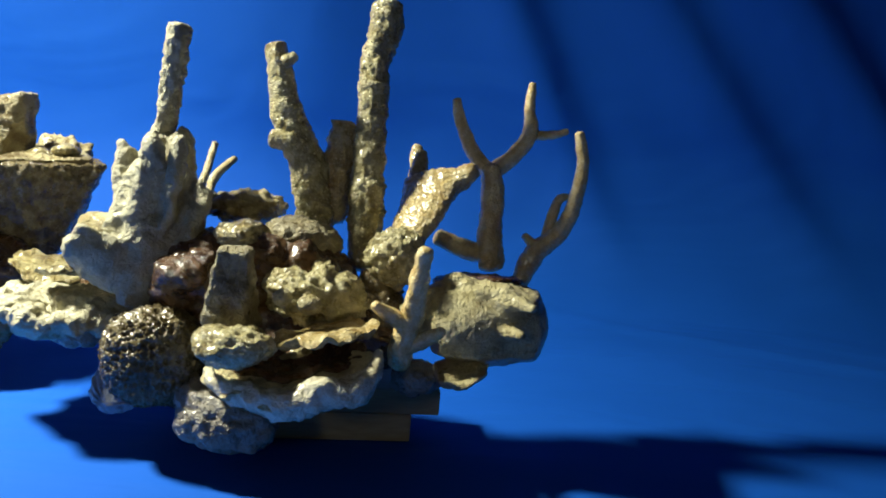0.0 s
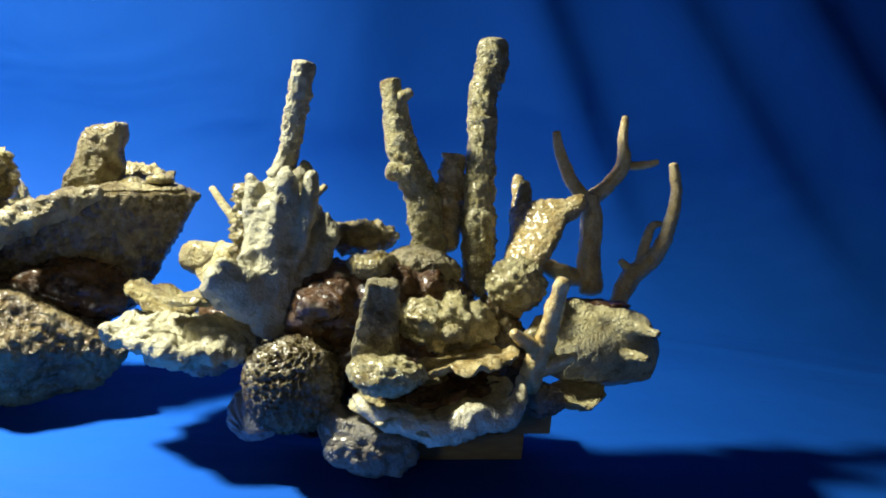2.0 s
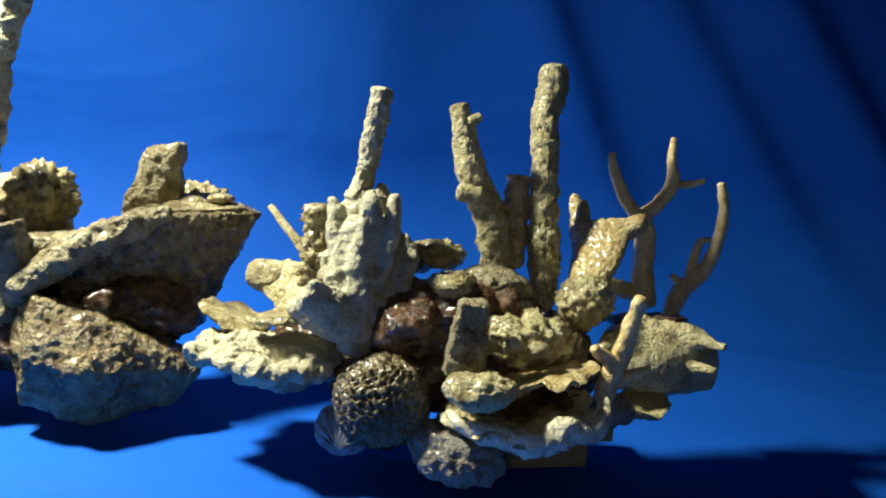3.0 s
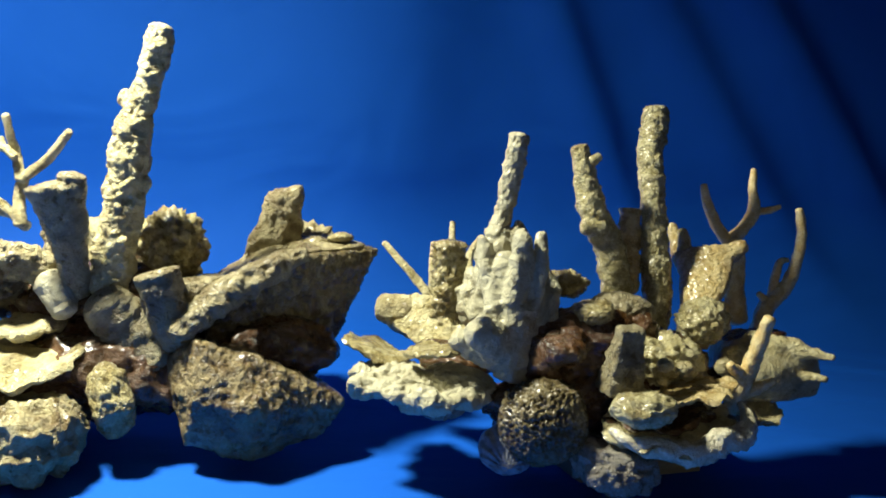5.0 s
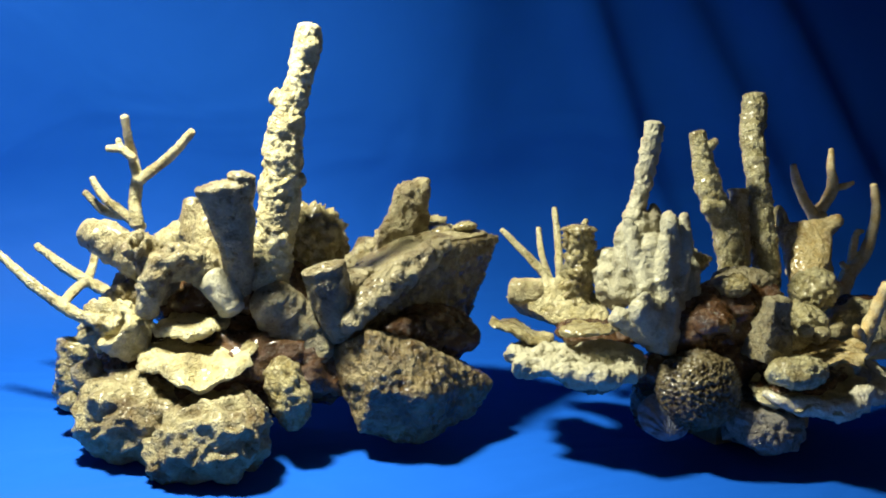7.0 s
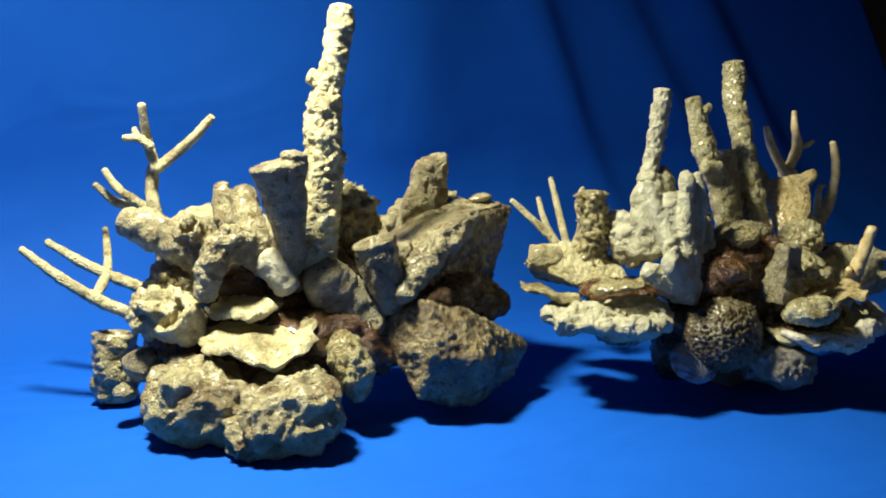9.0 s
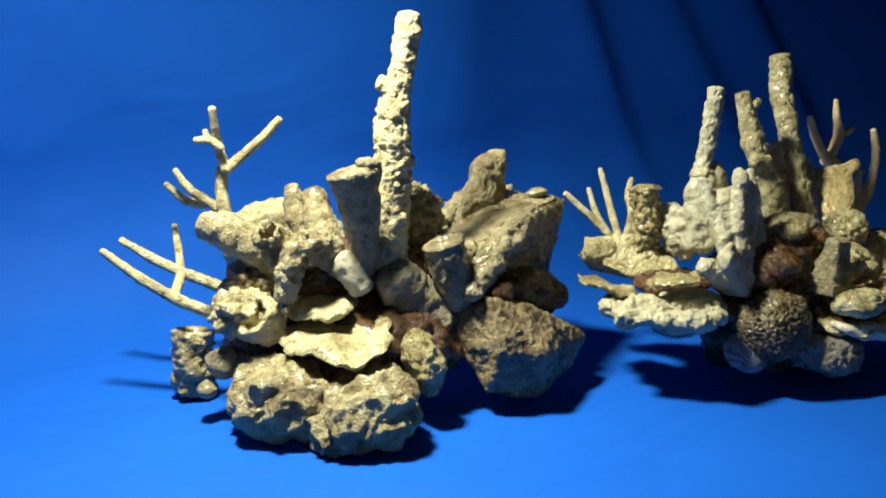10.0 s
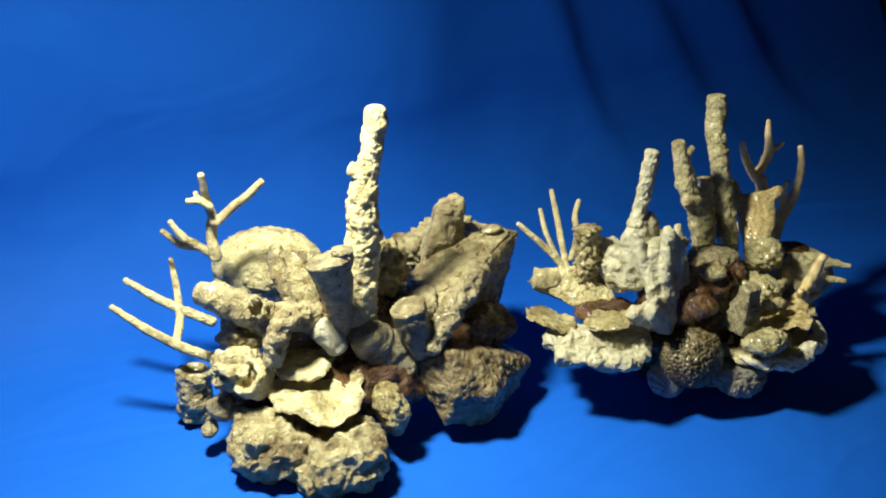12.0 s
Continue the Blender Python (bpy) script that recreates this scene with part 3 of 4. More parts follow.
part("rock", lump((-0.1564, 0.8694, 0.1764), (0.0352, 0.03, 0.0128), (-11.5, -4.6, 0.0), size=0.01, amp=0.25, seed=12.0), OCHRE, REEF_R, "pale crumbly rock")
part("ribbed_shell", lump((-0.0991, 0.8298, 0.1615), (0.031, 0.035, 0.0164), (-11.6, 9.1, -2.8), style='folded', size=0.01, amp=0.1, seed=2.0), GREY, REEF_R, "grey ribbed shell")
# dark lump added where shade hides the board's left end
part("rock", lump((-0.185, 0.83, 0.042), (0.034, 0.03, 0.034), (0, 0, 20), amp=0.2, size=0.02, seed=31.0, level=4), RESIN, REEF_R, "added dark lump in place of shade on the board")
part("scallop_shell", sheet((-0.2299, 0.7622, 0.0543), (0.0265, 0.024), 0.006, (51.6, -4.1, -20.9), cup=-0.35, wave=0.08, ribs=22, seed=4.0, fan=0.9), SLATE, REEF_R, "slate-blue scallop shell")
part("fork_coral", merged(
    strand([(-0.0924, 0.8546, 0.1688, 0.0159), (-0.0983, 0.86, 0.195, 0.0155), (-0.1043, 0.8647, 0.2176, 0.0159), (-0.1216, 0.8717, 0.2508, 0.0136), (-0.1296, 0.8778, 0.2801, 0.0113), (-0.1378, 0.8834, 0.312, 0.008)], size=0.01, amp=0.17, blunt=0.3, seg=56, fine=0.5),
    strand([(-0.1157, 0.8624, 0.2357, 0.0121), (-0.1326, 0.8628, 0.2362, 0.0074)], size=0.009, amp=0.2),
    strand([(-0.1275, 0.8734, 0.2989, 0.0056), (-0.12, 0.8743, 0.304, 0.0037)], size=0.009, amp=0.2)), TAN, REEF_R, "tan forked coral branch")
part("coral_stub", strand([(-0.0804, 0.8627, 0.1745, 0.0113), (-0.0791, 0.8737, 0.2138, 0.0128), (-0.0776, 0.8825, 0.252, 0.0104)], size=0.012, amp=0.3, style='knobby', hollow=0.01), AMBER, REEF_R, "rust-brown broken coral")
part("column_coral", strand([(-0.0538, 0.842, 0.14, 0.0102), (-0.052, 0.8505, 0.167, 0.014), (-0.053, 0.8591, 0.1941, 0.0145), (-0.0537, 0.8734, 0.2396, 0.0127), (-0.0543, 0.8867, 0.2848, 0.0123), (-0.0552, 0.8967, 0.3088, 0.0133), (-0.0485, 0.905, 0.3305, 0.0144), (-0.0482, 0.9100, 0.3525, 0.0120)], size=0.008, amp=0.16, blunt=0.3, seg=56, fine=0.7), TAN, REEF_R, "tan column coral with a pale ring")
part("ring", strand([(-0.0546, 0.8861, 0.282, 0.0137), (-0.0544, 0.887, 0.2862, 0.0137)], size=0.01, amp=0.05, step=0.002, blunt=0.1), CREAM, REEF_R, "pale ring round the column")
part("blade_coral", crust(skin(merged(
    blade([(-0.030, 0.812, 0.13, 0.016), (-0.020, 0.826, 0.16, 0.018), (-0.006, 0.846, 0.19, 0.025), (0.003, 0.866, 0.214, 0.034)], 0.0105, (0.047, -0.062, -0.004), cut=0.5),
    blade([(0.004, 0.852, 0.20, 0.012), (0.020, 0.850, 0.214, 0.010), (0.033, 0.846, 0.225, 0.007)], 0.008, (-0.3, 0, 1), cut=0.6),
    strand([(-0.012, 0.89, 0.205, 0.009), (-0.014, 0.902, 0.226, 0.006), (-0.015, 0.908, 0.234, 0.0035)], seg=16)), 0.0015, 2),
    ((0.0016, 0.016, "crust"), (0.0010, 0.0055, "knobby")), 4.0), AMBER, REEF_R, "amber blade coral with painted pale glints, broad at its top")
part("coral_nub", strand([(-0.0117, 0.8797, 0.2136, 0.0076), (-0.0106, 0.8866, 0.2225, 0.0062), (-0.0109, 0.8933, 0.2304, 0.0044)], size=0.008, amp=0.2), OCHRE, REEF_R, "small brown nub")
part("crust_coral", lump((-0.0228, 0.8101, 0.1564), (0.025, 0.026, 0.0224), (-11.5, -4.6, 0.0), style='knobby', size=0.008, amp=0.16, seed=5.0), TAN, REEF_R, "pale knobby crust coral")
part("antler_coral", merged(
    strand([(0.056, 0.8762, 0.1413, 0.0116), (0.0531, 0.881, 0.1649, 0.0107), (0.053, 0.8887, 0.203, 0.0097), (0.0495, 0.8926, 0.2217, 0.0087)], size=0.008, amp=0.14),
    strand([(0.0489, 0.8951, 0.2189, 0.0068), (0.034, 0.8985, 0.2344, 0.0063), (0.0208, 0.9038, 0.2597, 0.0053), (0.0165, 0.9074, 0.277, 0.0039)], size=0.008, amp=0.12),
    strand([(0.0514, 0.9051, 0.2178, 0.0069), (0.0699, 0.908, 0.2338, 0.0074), (0.0822, 0.9116, 0.2527, 0.0069), (0.0805, 0.9158, 0.2733, 0.0049), (0.0812, 0.9202, 0.2951, 0.0034)], size=0.008, amp=0.12),
    strand([(0.0809, 0.9134, 0.2514, 0.0044), (0.1006, 0.9134, 0.253, 0.0039), (0.1145, 0.9141, 0.2575, 0.0025)], size=0.008, amp=0.12),
    strand([(0.0092, 0.884, 0.1608, 0.0073), (0.0318, 0.882, 0.153, 0.0083), (0.0556, 0.8806, 0.1478, 0.0087)], size=0.008, amp=0.14)), HORN, REEF_R, "amber antler coral with four prongs")
part("antler_coral", merged(
    strand([(0.0816, 0.8762, 0.1284, 0.0078), (0.0927, 0.8811, 0.1532, 0.0097), (0.1063, 0.8835, 0.1662, 0.0083), (0.1191, 0.8839, 0.1845, 0.0073), (0.1258, 0.8848, 0.2143, 0.0058), (0.1272, 0.8871, 0.2359, 0.0053), (0.1222, 0.8896, 0.2579, 0.0043)], size=0.008, amp=0.12),
    strand([(0.1022, 0.8879, 0.1625, 0.0054), (0.1066, 0.8928, 0.1869, 0.0049), (0.1124, 0.8955, 0.2008, 0.0039), (0.1211, 0.8957, 0.2025, 0.0024)], size=0.008, amp=0.12),
    strand([(0.0948, 0.882, 0.1581, 0.0058), (0.0833, 0.8842, 0.1677, 0.0034)], size=0.008, amp=0.12)), HORN, REEF_R, "curved amber coral prong")
part("rock", lump((0.0422, 0.8277, 0.1377), (0.0367, 0.03, 0.0064), (-11.5, -4.6, 0.0), size=0.02, amp=0.2, seed=15.0), RESIN, REEF_R, "brown resin film on the rock")
part("rock", lump((-0.0354, 0.8183, 0.1101), (0.0228, 0.03, 0.0329), (-11.5, -4.6, 0.0), size=0.014, amp=0.25, seed=23.0), RUST, REEF_R, "rust-brown lump below the blade coral")
part("rock", lump((-0.0006, 0.7692, 0.0719), (0.0191, 0.026, 0.013), (-11.5, -4.6, 0.0), size=0.012, amp=0.22, seed=24.0), PURPLE, REEF_R, "small grey rock on the board")
part("oyster_shell", sheet((0.0317, 0.7831, 0.068), (0.023, 0.03), 0.006, (4.4, -8.5, 0.8), cup=0.3, wave=0.25, seed=8.0), CREAM, REEF_R, "small white shell")
part("branch_coral", merged(
    strand([(-0.014, 0.756, 0.086, 0.0085), (-0.01, 0.752, 0.108, 0.0095), (-0.006, 0.748, 0.128, 0.0085), (-0.004, 0.742, 0.15, 0.0075), (0, 0.736, 0.178, 0.0055)], size=0.008, amp=0.2, seg=18),
    strand([(-0.01, 0.75, 0.118, 0.007), (-0.024, 0.742, 0.128, 0.006), (-0.034, 0.736, 0.135, 0.004)], size=0.008, amp=0.16, seg=14),
    strand([(-0.01, 0.752, 0.1, 0.007), (0.008, 0.746, 0.112, 0.006), (0.016, 0.74, 0.118, 0.004)], size=0.008, amp=0.16, seg=14)), HORN, REEF_R, "pale amber branching coral")
fused(part("log_rock", merged(
    lump((0.0525, 0.8113, 0.1078), (0.0544, 0.05, 0.0354), (-11.5, -0.7, -0.8), size=0.05, amp=0.1, seed=14.0, square=0.4, fine=0.12, style='smooth'),
    strand([(-0.01, 0.785, 0.116, 0.01), (0.025, 0.799, 0.135, 0.011), (0.058, 0.784, 0.138, 0.008), (0.072, 0.766, 0.137, 0.006), (0.083, 0.748, 0.138, 0.003)], size=0.008, amp=0.4, seg=16),
    strand([(0, 0.795, 0.098, 0.007), (0.03, 0.795, 0.108, 0.008), (0.058, 0.776, 0.113, 0.006), (0.076, 0.746, 0.118, 0.003)], size=0.008, amp=0.4, seg=16)), CREAM, REEF_R, "rounded tan rock with brown pointed ridges"), 0.0016, 0.004)
part("twig_coral", merged(
    strand([(-0.245, 0.955, 0.125, 0.005), (-0.262, 0.97, 0.15, 0.005), (-0.299, 0.997, 0.19, 0.0035)], size=0.006, amp=0.15, seg=12),
    strand([(-0.25, 0.968, 0.138, 0.004), (-0.243, 1.004, 0.160, 0.004), (-0.237, 1.0275, 0.186, 0.003)], size=0.006, amp=0.15, seg=12),
    strand([(-0.245, 0.955, 0.13, 0.005), (-0.224, 1.0, 0.165, 0.0045), (-0.2156, 1.032, 0.2085, 0.0035)], size=0.006, amp=0.15, seg=12),
    strand([(-0.238, 0.955, 0.14, 0.0045), (-0.212, 0.975, 0.162, 0.0045), (-0.206, 0.99, 0.182, 0.0042), (-0.190, 1.002, 0.199, 0.0035)], size=0.006, amp=0.15, seg=12)), CREAM, REEF_R, "cream twig coral with slim prongs")
part("knobby_coral", strand([(-0.25, 0.905, 0.12, 0.017), (-0.252, 0.908, 0.16, 0.016), (-0.254, 0.912, 0.205, 0.015)], size=0.008, amp=0.42, style='knobby', blunt=0.4, seg=48), OCHRE, REEF_R, "knobby ochre coral column")
# the taller reef
part("resin_core", lump((-0.5857, 0.9499, 0.0672), (0.1102, 0.06, 0.0468), (-10.4, -4.1, -20.9), size=0.03, amp=0.18, seed=3.0), RESIN, REEF_L, "dark brown resin between the pieces")
part("resin_core", lump((-0.5701, 0.988, 0.1258), (0.1078, 0.055, 0.0397), (-10.4, -4.1, -20.9), size=0.03, amp=0.18, seed=5.0), RESIN, REEF_L, "dark brown resin between the pieces")
part("resin_core", lump((-0.425, 0.9380, 0.0900), (0.070, 0.036, 0.036), (-10.4, -4.1, -10.9), size=0.03, amp=0.18, seed=6.0), RESIN, REEF_L, "dark brown resin between the pieces")
part("resin_core", lump((-0.690, 0.992, 0.056), (0.036, 0.040, 0.042), (0, 0, -20.9), size=0.03, amp=0.2, seed=7.0), RESIN, REEF_L, "dark brown resin between the pieces")
part("resin_core", lump((-0.640, 0.928, 0.058), (0.064, 0.030, 0.022), (0, 0, -20.9), size=0.03, amp=0.2, seed=8.0), RESIN, REEF_L, "dark brown resin between the pieces")
part("folded_rock", lump((-0.6985, 0.9171, 0.0343), (0.0495, 0.045, 0.0351), (3.6, 5.7, -22.7), style='swirl', size=0.027, amp=0.17, seed=2.0, fine=0.22, square=0.3, level=6), LOAF, REEF_L, "cream folded rock resting on the cloth")
part("folded_rock", lump((-0.6427, 0.861, 0.0289), (0.053, 0.045, 0.033), (3.2, -15.9, -18.7), style='swirl', size=0.023, amp=0.17, seed=7.0, fine=0.25, square=0.3, level=6), LOAF, REEF_L, "cream folded rock resting on the cloth")
part("plate_coral", sheet((-0.6405, 0.914, 0.0895), (0.0600, 0.052), 0.012, (9.6, -2.2, -21.3), wave=0.26, size=0.02, seed=3.0), CREAM, REEF_L, "broad cream plate coral")
part("plate_coral", sheet((-0.6455, 0.940, 0.1125), (0.0350, 0.031), 0.011, (4.6, -6.1, -26.9), wave=0.25, seed=6.0), CREAM, REEF_L)
part("finger_rock", lump((-0.5678, 0.8761, 0.062), (0.0187, 0.024, 0.0342), (-10.9, -17.9, -18.3), size=0.012, amp=0.16, seed=5.0), OCHRE, REEF_L)
part("boulder", crust(skin(hull((-0.525, 0.905, 0.085), (-0.502, 0.858, 0.026), (-0.497, 0.868, 0.121), (-0.425, 0.872, 0.094), (-0.353, 0.89, 0.054), (-0.370, 0.882, 0.022), (-0.445, 0.850, 0.012), (-0.46, 0.90, 0.003), (-0.40, 0.925, 0.024), (-0.50, 0.955, 0.09), (-0.41, 0.95, 0.085), (-0.45, 0.832, 0.062), (-0.50, 0.842, 0.07)), 0.002, 8),
    ((0.006, 0.05, "crust"), (0.0018, 0.014, "pitted"), (0.0012, 0.005, "crust")), 9.0), RUST, REEF_L, "brown and ochre pointed boulder with a ridged back")
part("boulder", crust(skin(hull((-0.487, 0.915, 0.141), (-0.445, 0.920, 0.170), (-0.386, 0.938, 0.186), (-0.307, 0.985, 0.186), (-0.322, 0.972, 0.165), (-0.353, 0.962, 0.088), (-0.422, 0.935, 0.100), (-0.483, 0.922, 0.105), (-0.47, 1.0, 0.152), (-0.39, 1.04, 0.190), (-0.345, 1.04, 0.185), (-0.36, 1.03, 0.10), (-0.46, 1.0, 0.10)), 0.002, 6),
    ((0.004, 0.04, "crust"), (0.0026, 0.012, "pitted"), (0.0014, 0.005, "knobby")), 12.0), DARK, REEF_L, "dark pitted wedge-shaped boulder with a flat top")
# pale layer paints the lit top; the dark rock's colour holds front shade
part("cap", crust(skin(hull((-0.483, 0.918, 0.147), (-0.445, 0.922, 0.174), (-0.388, 0.940, 0.190), (-0.320, 0.985, 0.189), (-0.345, 1.036, 0.189), (-0.39, 1.037, 0.194), (-0.467, 1.0, 0.157), (-0.475, 0.925, 0.140), (-0.39, 0.955, 0.178), (-0.34, 1.0, 0.178), (-0.39, 1.02, 0.178)), 0.0018, 4),
    ((0.003, 0.024, "crust"), (0.0012, 0.007, "pitted"), (0.0007, 0.004, "crust")), 7.0), LOAF, REEF_L, "pale tan crust that paints the lit flat top of the boulder")
part("coral_ridge", crust(skin(merged(
    strand([(-0.512, 0.880, 0.122, 0.011), (-0.470, 0.899, 0.153, 0.014), (-0.432, 0.914, 0.174, 0.013), (-0.395, 0.935, 0.187, 0.008)], seg=20, amp=0.25, size=0.014),
    hull((-0.540, 0.905, 0.160), (-0.490, 0.905, 0.163), (-0.485, 0.908, 0.124), (-0.522, 0.90, 0.118), (-0.515, 0.955, 0.157), (-0.46, 0.955, 0.163), (-0.47, 0.95, 0.12), (-0.51, 0.95, 0.12))), 0.0018, 4),
    ((0.0035, 0.018, "folded"), (0.0012, 0.006, "crust")), 5.0), GREY, REEF_L, "pale ridge along the edge of the boulder")
part("coral_stub", crust(skin(hull((-0.448, 1.0, 0.165), (-0.430, 0.998, 0.222), (-0.422, 1.005, 0.238), (-0.392, 0.995, 0.246), (-0.386, 1.02, 0.244), (-0.386, 1.0, 0.16), (-0.43, 1.035, 0.16), (-0.41, 1.035, 0.225), (-0.395, 1.04, 0.17), (-0.42, 0.985, 0.165)), 0.0018, 4),
    ((0.004, 0.02, "crust"), (0.0014, 0.007, "pitted")), 6.0), LOAF, REEF_L, "cream slanting coral stub")
part("rock", lump((-0.415, 1.09, 0.125), (0.04, 0.03, 0.04), (10, 20, 0), amp=0.25, size=0.016, seed=21.0, level=4), LOAF, REEF_L)
part("pebble", lump((-0.3473, 0.9908, 0.1955), (0.0145, 0.012, 0.0061), (-11.1, -5.3, -8.4), size=0.012, level=4, amp=0.14), OCHRE, REEF_L, "flat ochre pebble on the boulder")
part("pebble", lump((-0.3728, 0.9937, 0.1888), (0.0134, 0.012, 0.0078), (-11.1, -5.3, -8.4), size=0.012, level=4, amp=0.2, seed=3.0), OCHRE, REEF_L, "small ochre crumb on the boulder")
part("column_coral", merged(
    strand([(-0.5711, 0.9383, 0.1488, 0.0194), (-0.5681, 0.9444, 0.1861, 0.0184), (-0.5617, 0.9524, 0.2396, 0.0194), (-0.5563, 0.9608, 0.293, 0.0178), (-0.5503, 0.9637, 0.32, 0.014), (-0.5433, 0.9652, 0.3417, 0.0119), (-0.5363, 0.9683, 0.3714, 0.0135), (-0.5328, 0.9708, 0.3913, 0.0128)], size=0.012, amp=0.19, blunt=0.5, fine=0.6, seg=64, step=0.0016),
    strand([(-0.5503, 0.9637, 0.32, 0.0108), (-0.5649, 0.9708, 0.3268, 0.0081)], size=0.01, amp=0.3),
    strand([(-0.5542, 0.9506, 0.2455, 0.013), (-0.5421, 0.9468, 0.2507, 0.0065)], size=0.01, amp=0.2)), CREAM, REEF_L, "tall cream column coral")
part("crumbly_rock", lump((-0.5177, 0.989, 0.1807), (0.0332, 0.035, 0.0378), (-10.4, -4.1, -20.9), style='knobby', size=0.014, amp=0.26, seed=3.0), OCHRE, REEF_L, "crumbly ochre rock")
part("finger_coral", strand([(-0.5312, 0.9095, 0.083, 0.0227), (-0.5529, 0.9235, 0.1105, 0.0281), (-0.5759, 0.9218, 0.139, 0.0234)], size=0.014, amp=0.12, blunt=0.6), GREY, REEF_L, "thick grey finger coral")
part("barrel_coral", strand([(-0.512, 0.900, 0.108, 0.0140), (-0.522, 0.898, 0.140, 0.0185), (-0.532, 0.902, 0.1725, 0.0215)], size=0.014, amp=0.16, hollow=0.008, seg=44), GREY, REEF_L, "grey barrel coral with a cream rim")
part("funnel_coral", crust(skin(merged(
    blade([(-0.600, 0.936, 0.142, 0.010), (-0.606, 0.930, 0.180, 0.015), (-0.614, 0.925, 0.218, 0.021), (-0.6215, 0.922, 0.248, 0.0275)], 0.016, (0.051, -0.011, 0.0255), cut=0.15),
    lump((-0.606, 0.920, 0.2555), (0.012, 0.012, 0.005), level=3)), 0.0016, 2),
    ((0.0025, 0.02, "crust"), (0.0010, 0.006, "pitted")), 4.0), GREY, REEF_L, "grey-brown funnel coral with a broad pale rim")
part("tube_coral", strand([(-0.6181, 0.9788, 0.1503, 0.0165), (-0.6184, 1.004, 0.1891, 0.016), (-0.6154, 1.022, 0.2097, 0.0138)], size=0.012, amp=0.18, blunt=0.25), LOAF, REEF_L, "short cream tube coral")
part("tube_coral", strand([(-0.6204, 1.019, 0.1534, 0.0133), (-0.6276, 1.036, 0.1898, 0.0133), (-0.63, 1.045, 0.213, 0.0091)], size=0.012, amp=0.26), LOAF, REEF_L, "short knobby cream coral")
part("coral_nub", strand([(-0.6106, 0.9231, 0.131, 0.0126), (-0.6199, 0.9302, 0.1484, 0.0142), (-0.6278, 0.9349, 0.1561, 0.0137)], size=0.012, amp=0.2), WHITE, REEF_L, "white-tipped coral nub")
part("tube_coral", strand([(-0.662, 0.992, 0.142, 0.016), (-0.690, 1.006, 0.166, 0.019), (-0.714, 1.022, 0.180, 0.0185), (-0.729, 1.034, 0.186, 0.014)], size=0.014, amp=0.2, blunt=0.6, seg=40), LOAF, REEF_L, "thick tan tube coral")
part("tube_coral", strand([(-0.665, 0.975, 0.140, 0.013), (-0.679, 0.970, 0.168, 0.0150), (-0.694, 0.962, 0.188, 0.0145)], size=0.010, amp=0.42, hollow=0.03, seg=40), LOAF, REEF_L, "hollow tan tube coral")
part("arch_rock", crust(skin(merged(
    strand([(-0.686, 0.938, 0.128, 0.010), (-0.678, 0.938, 0.160, 0.013), (-0.660, 0.942, 0.176, 0.014), (-0.638, 0.948, 0.168, 0.014), (-0.622, 0.955, 0.146, 0.011)], seg=20, amp=0.2),
    lump((-0.655, 0.962, 0.166), (0.026, 0.022, 0.014), level=4)), 0.0017, 3), ((0.003, 0.016, "folded"), (0.0012, 0.006, "pitted")), 8.0), LOAF, REEF_L, "tan rock arched over a brown hollow")
part("barnacle", merged(
    lump((-0.7099, 0.9845, 0.1036), (0.0313, 0.03, 0.0248), (-10.4, -4.1, -20.9), style='knobby', size=0.014, amp=0.3, seed=4.0),
    strand([(-0.6929, 0.9593, 0.0928, 0.0193), (-0.7128, 0.9532, 0.11, 0.0211)], hollow=0.016, size=0.012, amp=0.2)), CREAM, REEF_L, "cream barnacle with an open crown")
part("rock", lump((-0.674, 1.018, 0.1257), (0.0421, 0.035, 0.0236), (-10.4, -4.1, -20.9), size=0.016, amp=0.25, seed=6.0), LOAF, REEF_L)
part("brain_coral", lump((-0.5852, 1.166, 0.1256), (0.0741, 0.055, 0.0529), (-25.3, -1.6, -33.6), style='cells', size=0.01, amp=0.08, seed=6.0), CREAM, REEF_L, "pale domed brain coral")
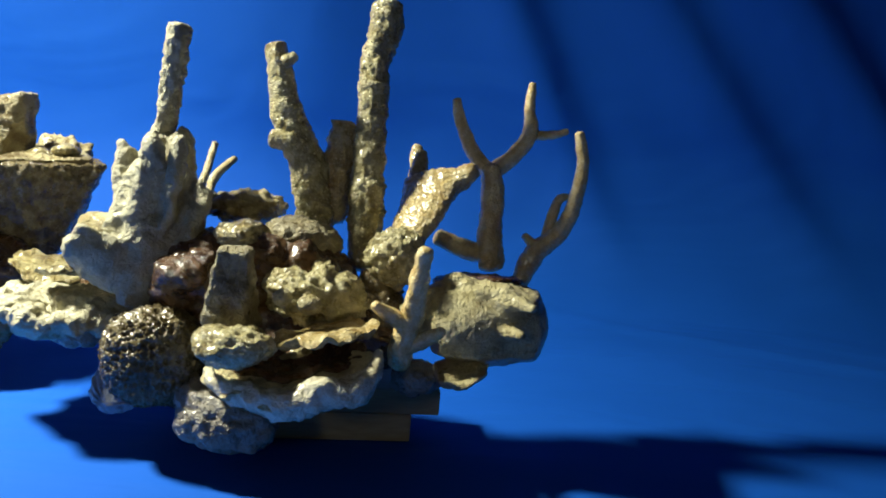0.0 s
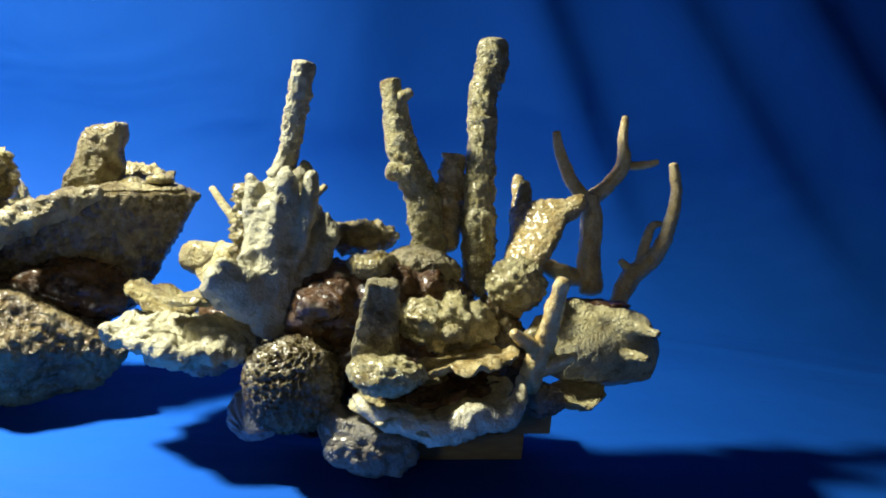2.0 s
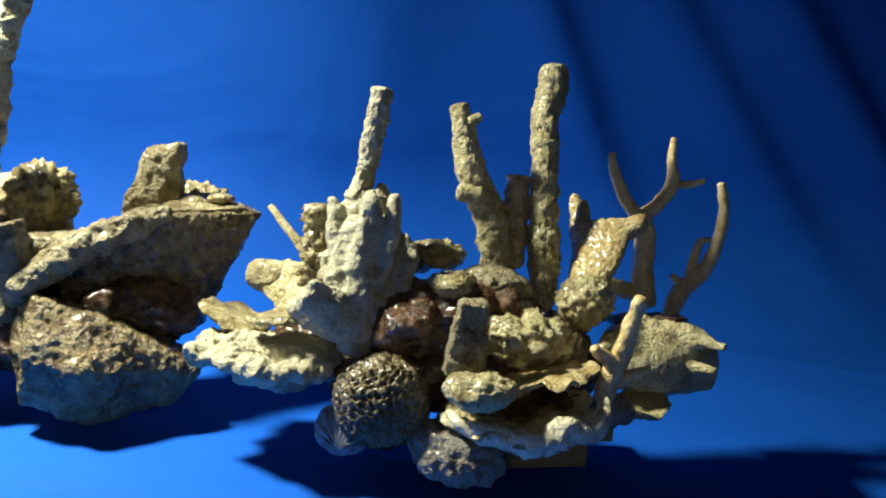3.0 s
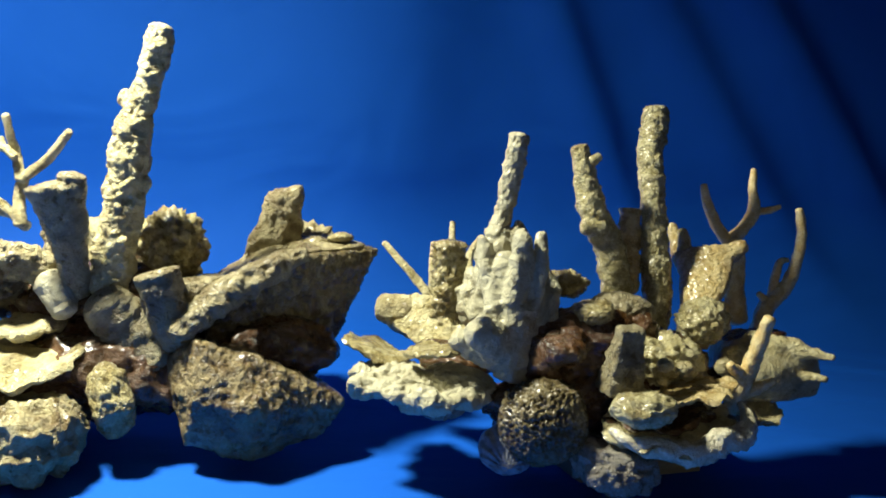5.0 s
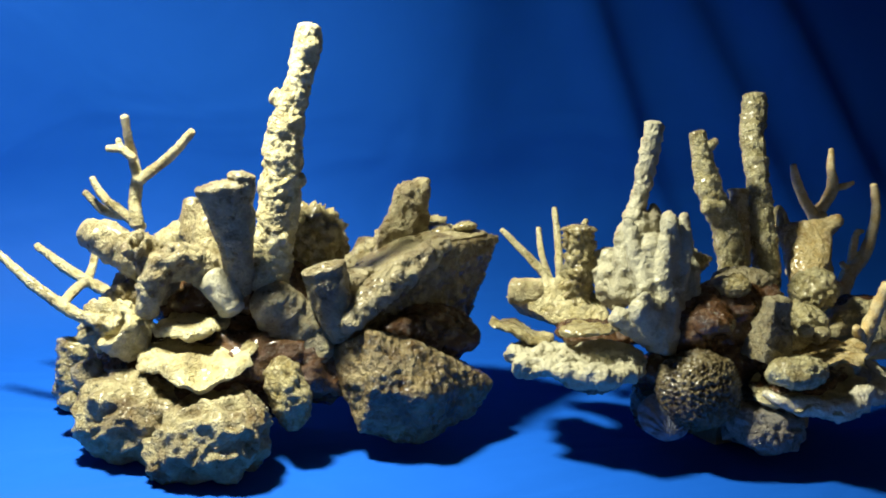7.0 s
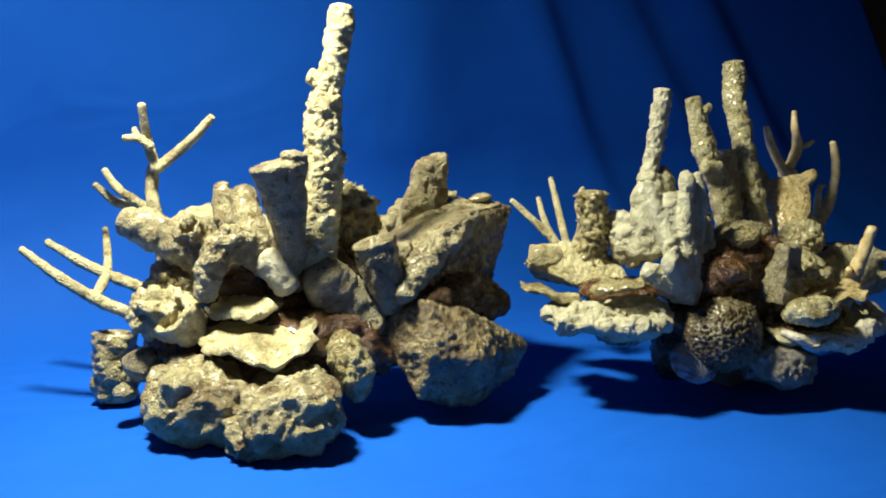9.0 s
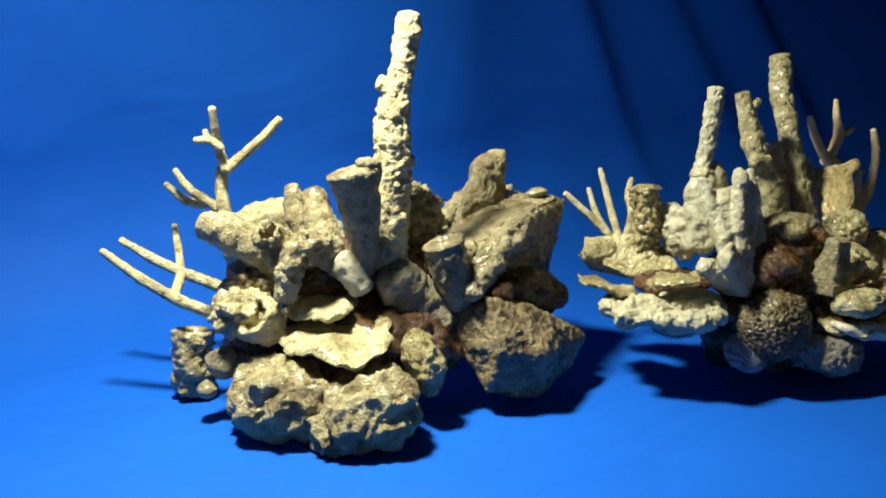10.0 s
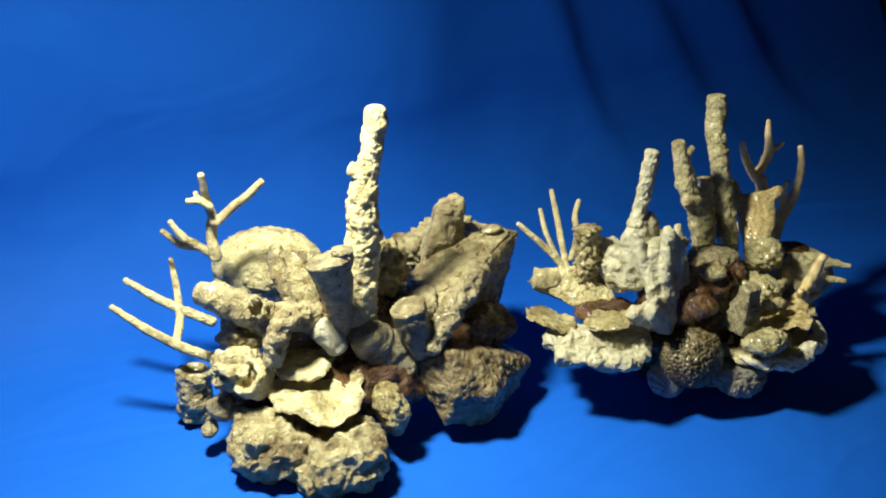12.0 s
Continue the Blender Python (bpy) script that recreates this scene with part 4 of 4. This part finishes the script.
part("antler_coral", merged(
    strand([(-0.6723, 1.128, 0.1753, 0.0073), (-0.6735, 1.134, 0.2023, 0.0067), (-0.6701, 1.137, 0.2247, 0.0067)], size=0.006, amp=0.14, seg=12),
    strand([(-0.671, 1.124, 0.2251, 0.006), (-0.6773, 1.132, 0.2513, 0.0054), (-0.6814, 1.126, 0.2669, 0.0048), (-0.686, 1.121, 0.292, 0.0042)], size=0.006, amp=0.14, seg=12),
    strand([(-0.6769, 1.12, 0.2484, 0.0048), (-0.6881, 1.126, 0.2569, 0.0048), (-0.702, 1.132, 0.257, 0.0036)], size=0.006, amp=0.14, seg=12),
    strand([(-0.6892, 1.127, 0.2568, 0.0042), (-0.6914, 1.13, 0.2673, 0.003)], size=0.006, amp=0.14, seg=12),
    strand([(-0.671, 1.124, 0.2251, 0.006), (-0.6468, 1.119, 0.2448, 0.0054), (-0.635, 1.106, 0.2599, 0.0054), (-0.6212, 1.093, 0.2807, 0.0042)], size=0.006, amp=0.14, seg=12),
    strand([(-0.6659, 1.133, 0.1714, 0.0062), (-0.686, 1.145, 0.1879, 0.0055), (-0.7033, 1.154, 0.2017, 0.0049), (-0.7148, 1.163, 0.2214, 0.0037)], size=0.006, amp=0.14, seg=12),
    strand([(-0.6821, 1.158, 0.1814, 0.0056), (-0.7025, 1.167, 0.186, 0.005), (-0.7211, 1.178, 0.2041, 0.0037)], size=0.006, amp=0.14, seg=12)), CREAM, REEF_L, "slim cream antler coral")
part("antler_coral", merged(
    strand([(-0.69, 1.105, 0.1, 0.0065), (-0.735, 1.15, 0.12, 0.006), (-0.77, 1.189, 0.143, 0.0042)], size=0.006, amp=0.14, seg=14),
    strand([(-0.71, 1.04, 0.085, 0.0068), (-0.745, 1.066, 0.1, 0.0064), (-0.778, 1.09, 0.122, 0.0058), (-0.81, 1.116, 0.15, 0.004)], size=0.006, amp=0.14, seg=14),
    strand([(-0.752, 1.07, 0.104, 0.005), (-0.735, 1.1, 0.115, 0.005), (-0.722, 1.135, 0.113, 0.005)], size=0.006, amp=0.14, seg=14),
    strand([(-0.722, 1.135, 0.113, 0.005), (-0.712, 1.17, 0.13, 0.0045), (-0.706, 1.2, 0.152, 0.0034)], size=0.006, amp=0.14, seg=14)), CREAM, REEF_L, "cream antler coral that leans over the cloth")
part("coral_stub", strand([(-0.736, 1.058, 0.008, 0.021), (-0.737, 1.06, 0.04, 0.02), (-0.735, 1.062, 0.068, 0.019)], size=0.012, amp=0.24, hollow=0.008), OCHRE, REEF_L, "small ochre stub standing on the cloth")
part("pebble", lump((-0.7323, 0.9854, 0.056), (0.0172, 0.014, 0.016), (-15.5, -1.1, -33.0), size=0.012, level=4, amp=0.14), GREY, REEF_L, "rounded grey pebble")
part("pebble", lump((-0.7483, 0.9872, 0.0298), (0.0097, 0.014, 0.0092), (-15.5, -1.1, -33.0), size=0.012, level=4, amp=0.14), GREY, REEF_L, "rounded grey pebble")
part("pebble", lump((-0.7148, 0.9723, 0.0515), (0.0126, 0.014, 0.0115), (-15.5, -1.1, -33.0), size=0.012, level=4, amp=0.14), GREY, REEF_L, "rounded grey pebble")
part("rock", lump((-0.3887, 1.054, 0.1642), (0.0499, 0.03, 0.0302), (-29.1, -28.4, -19.5), style='knobby', size=0.013, amp=0.3, seed=8.0), LOAF, REEF_L)
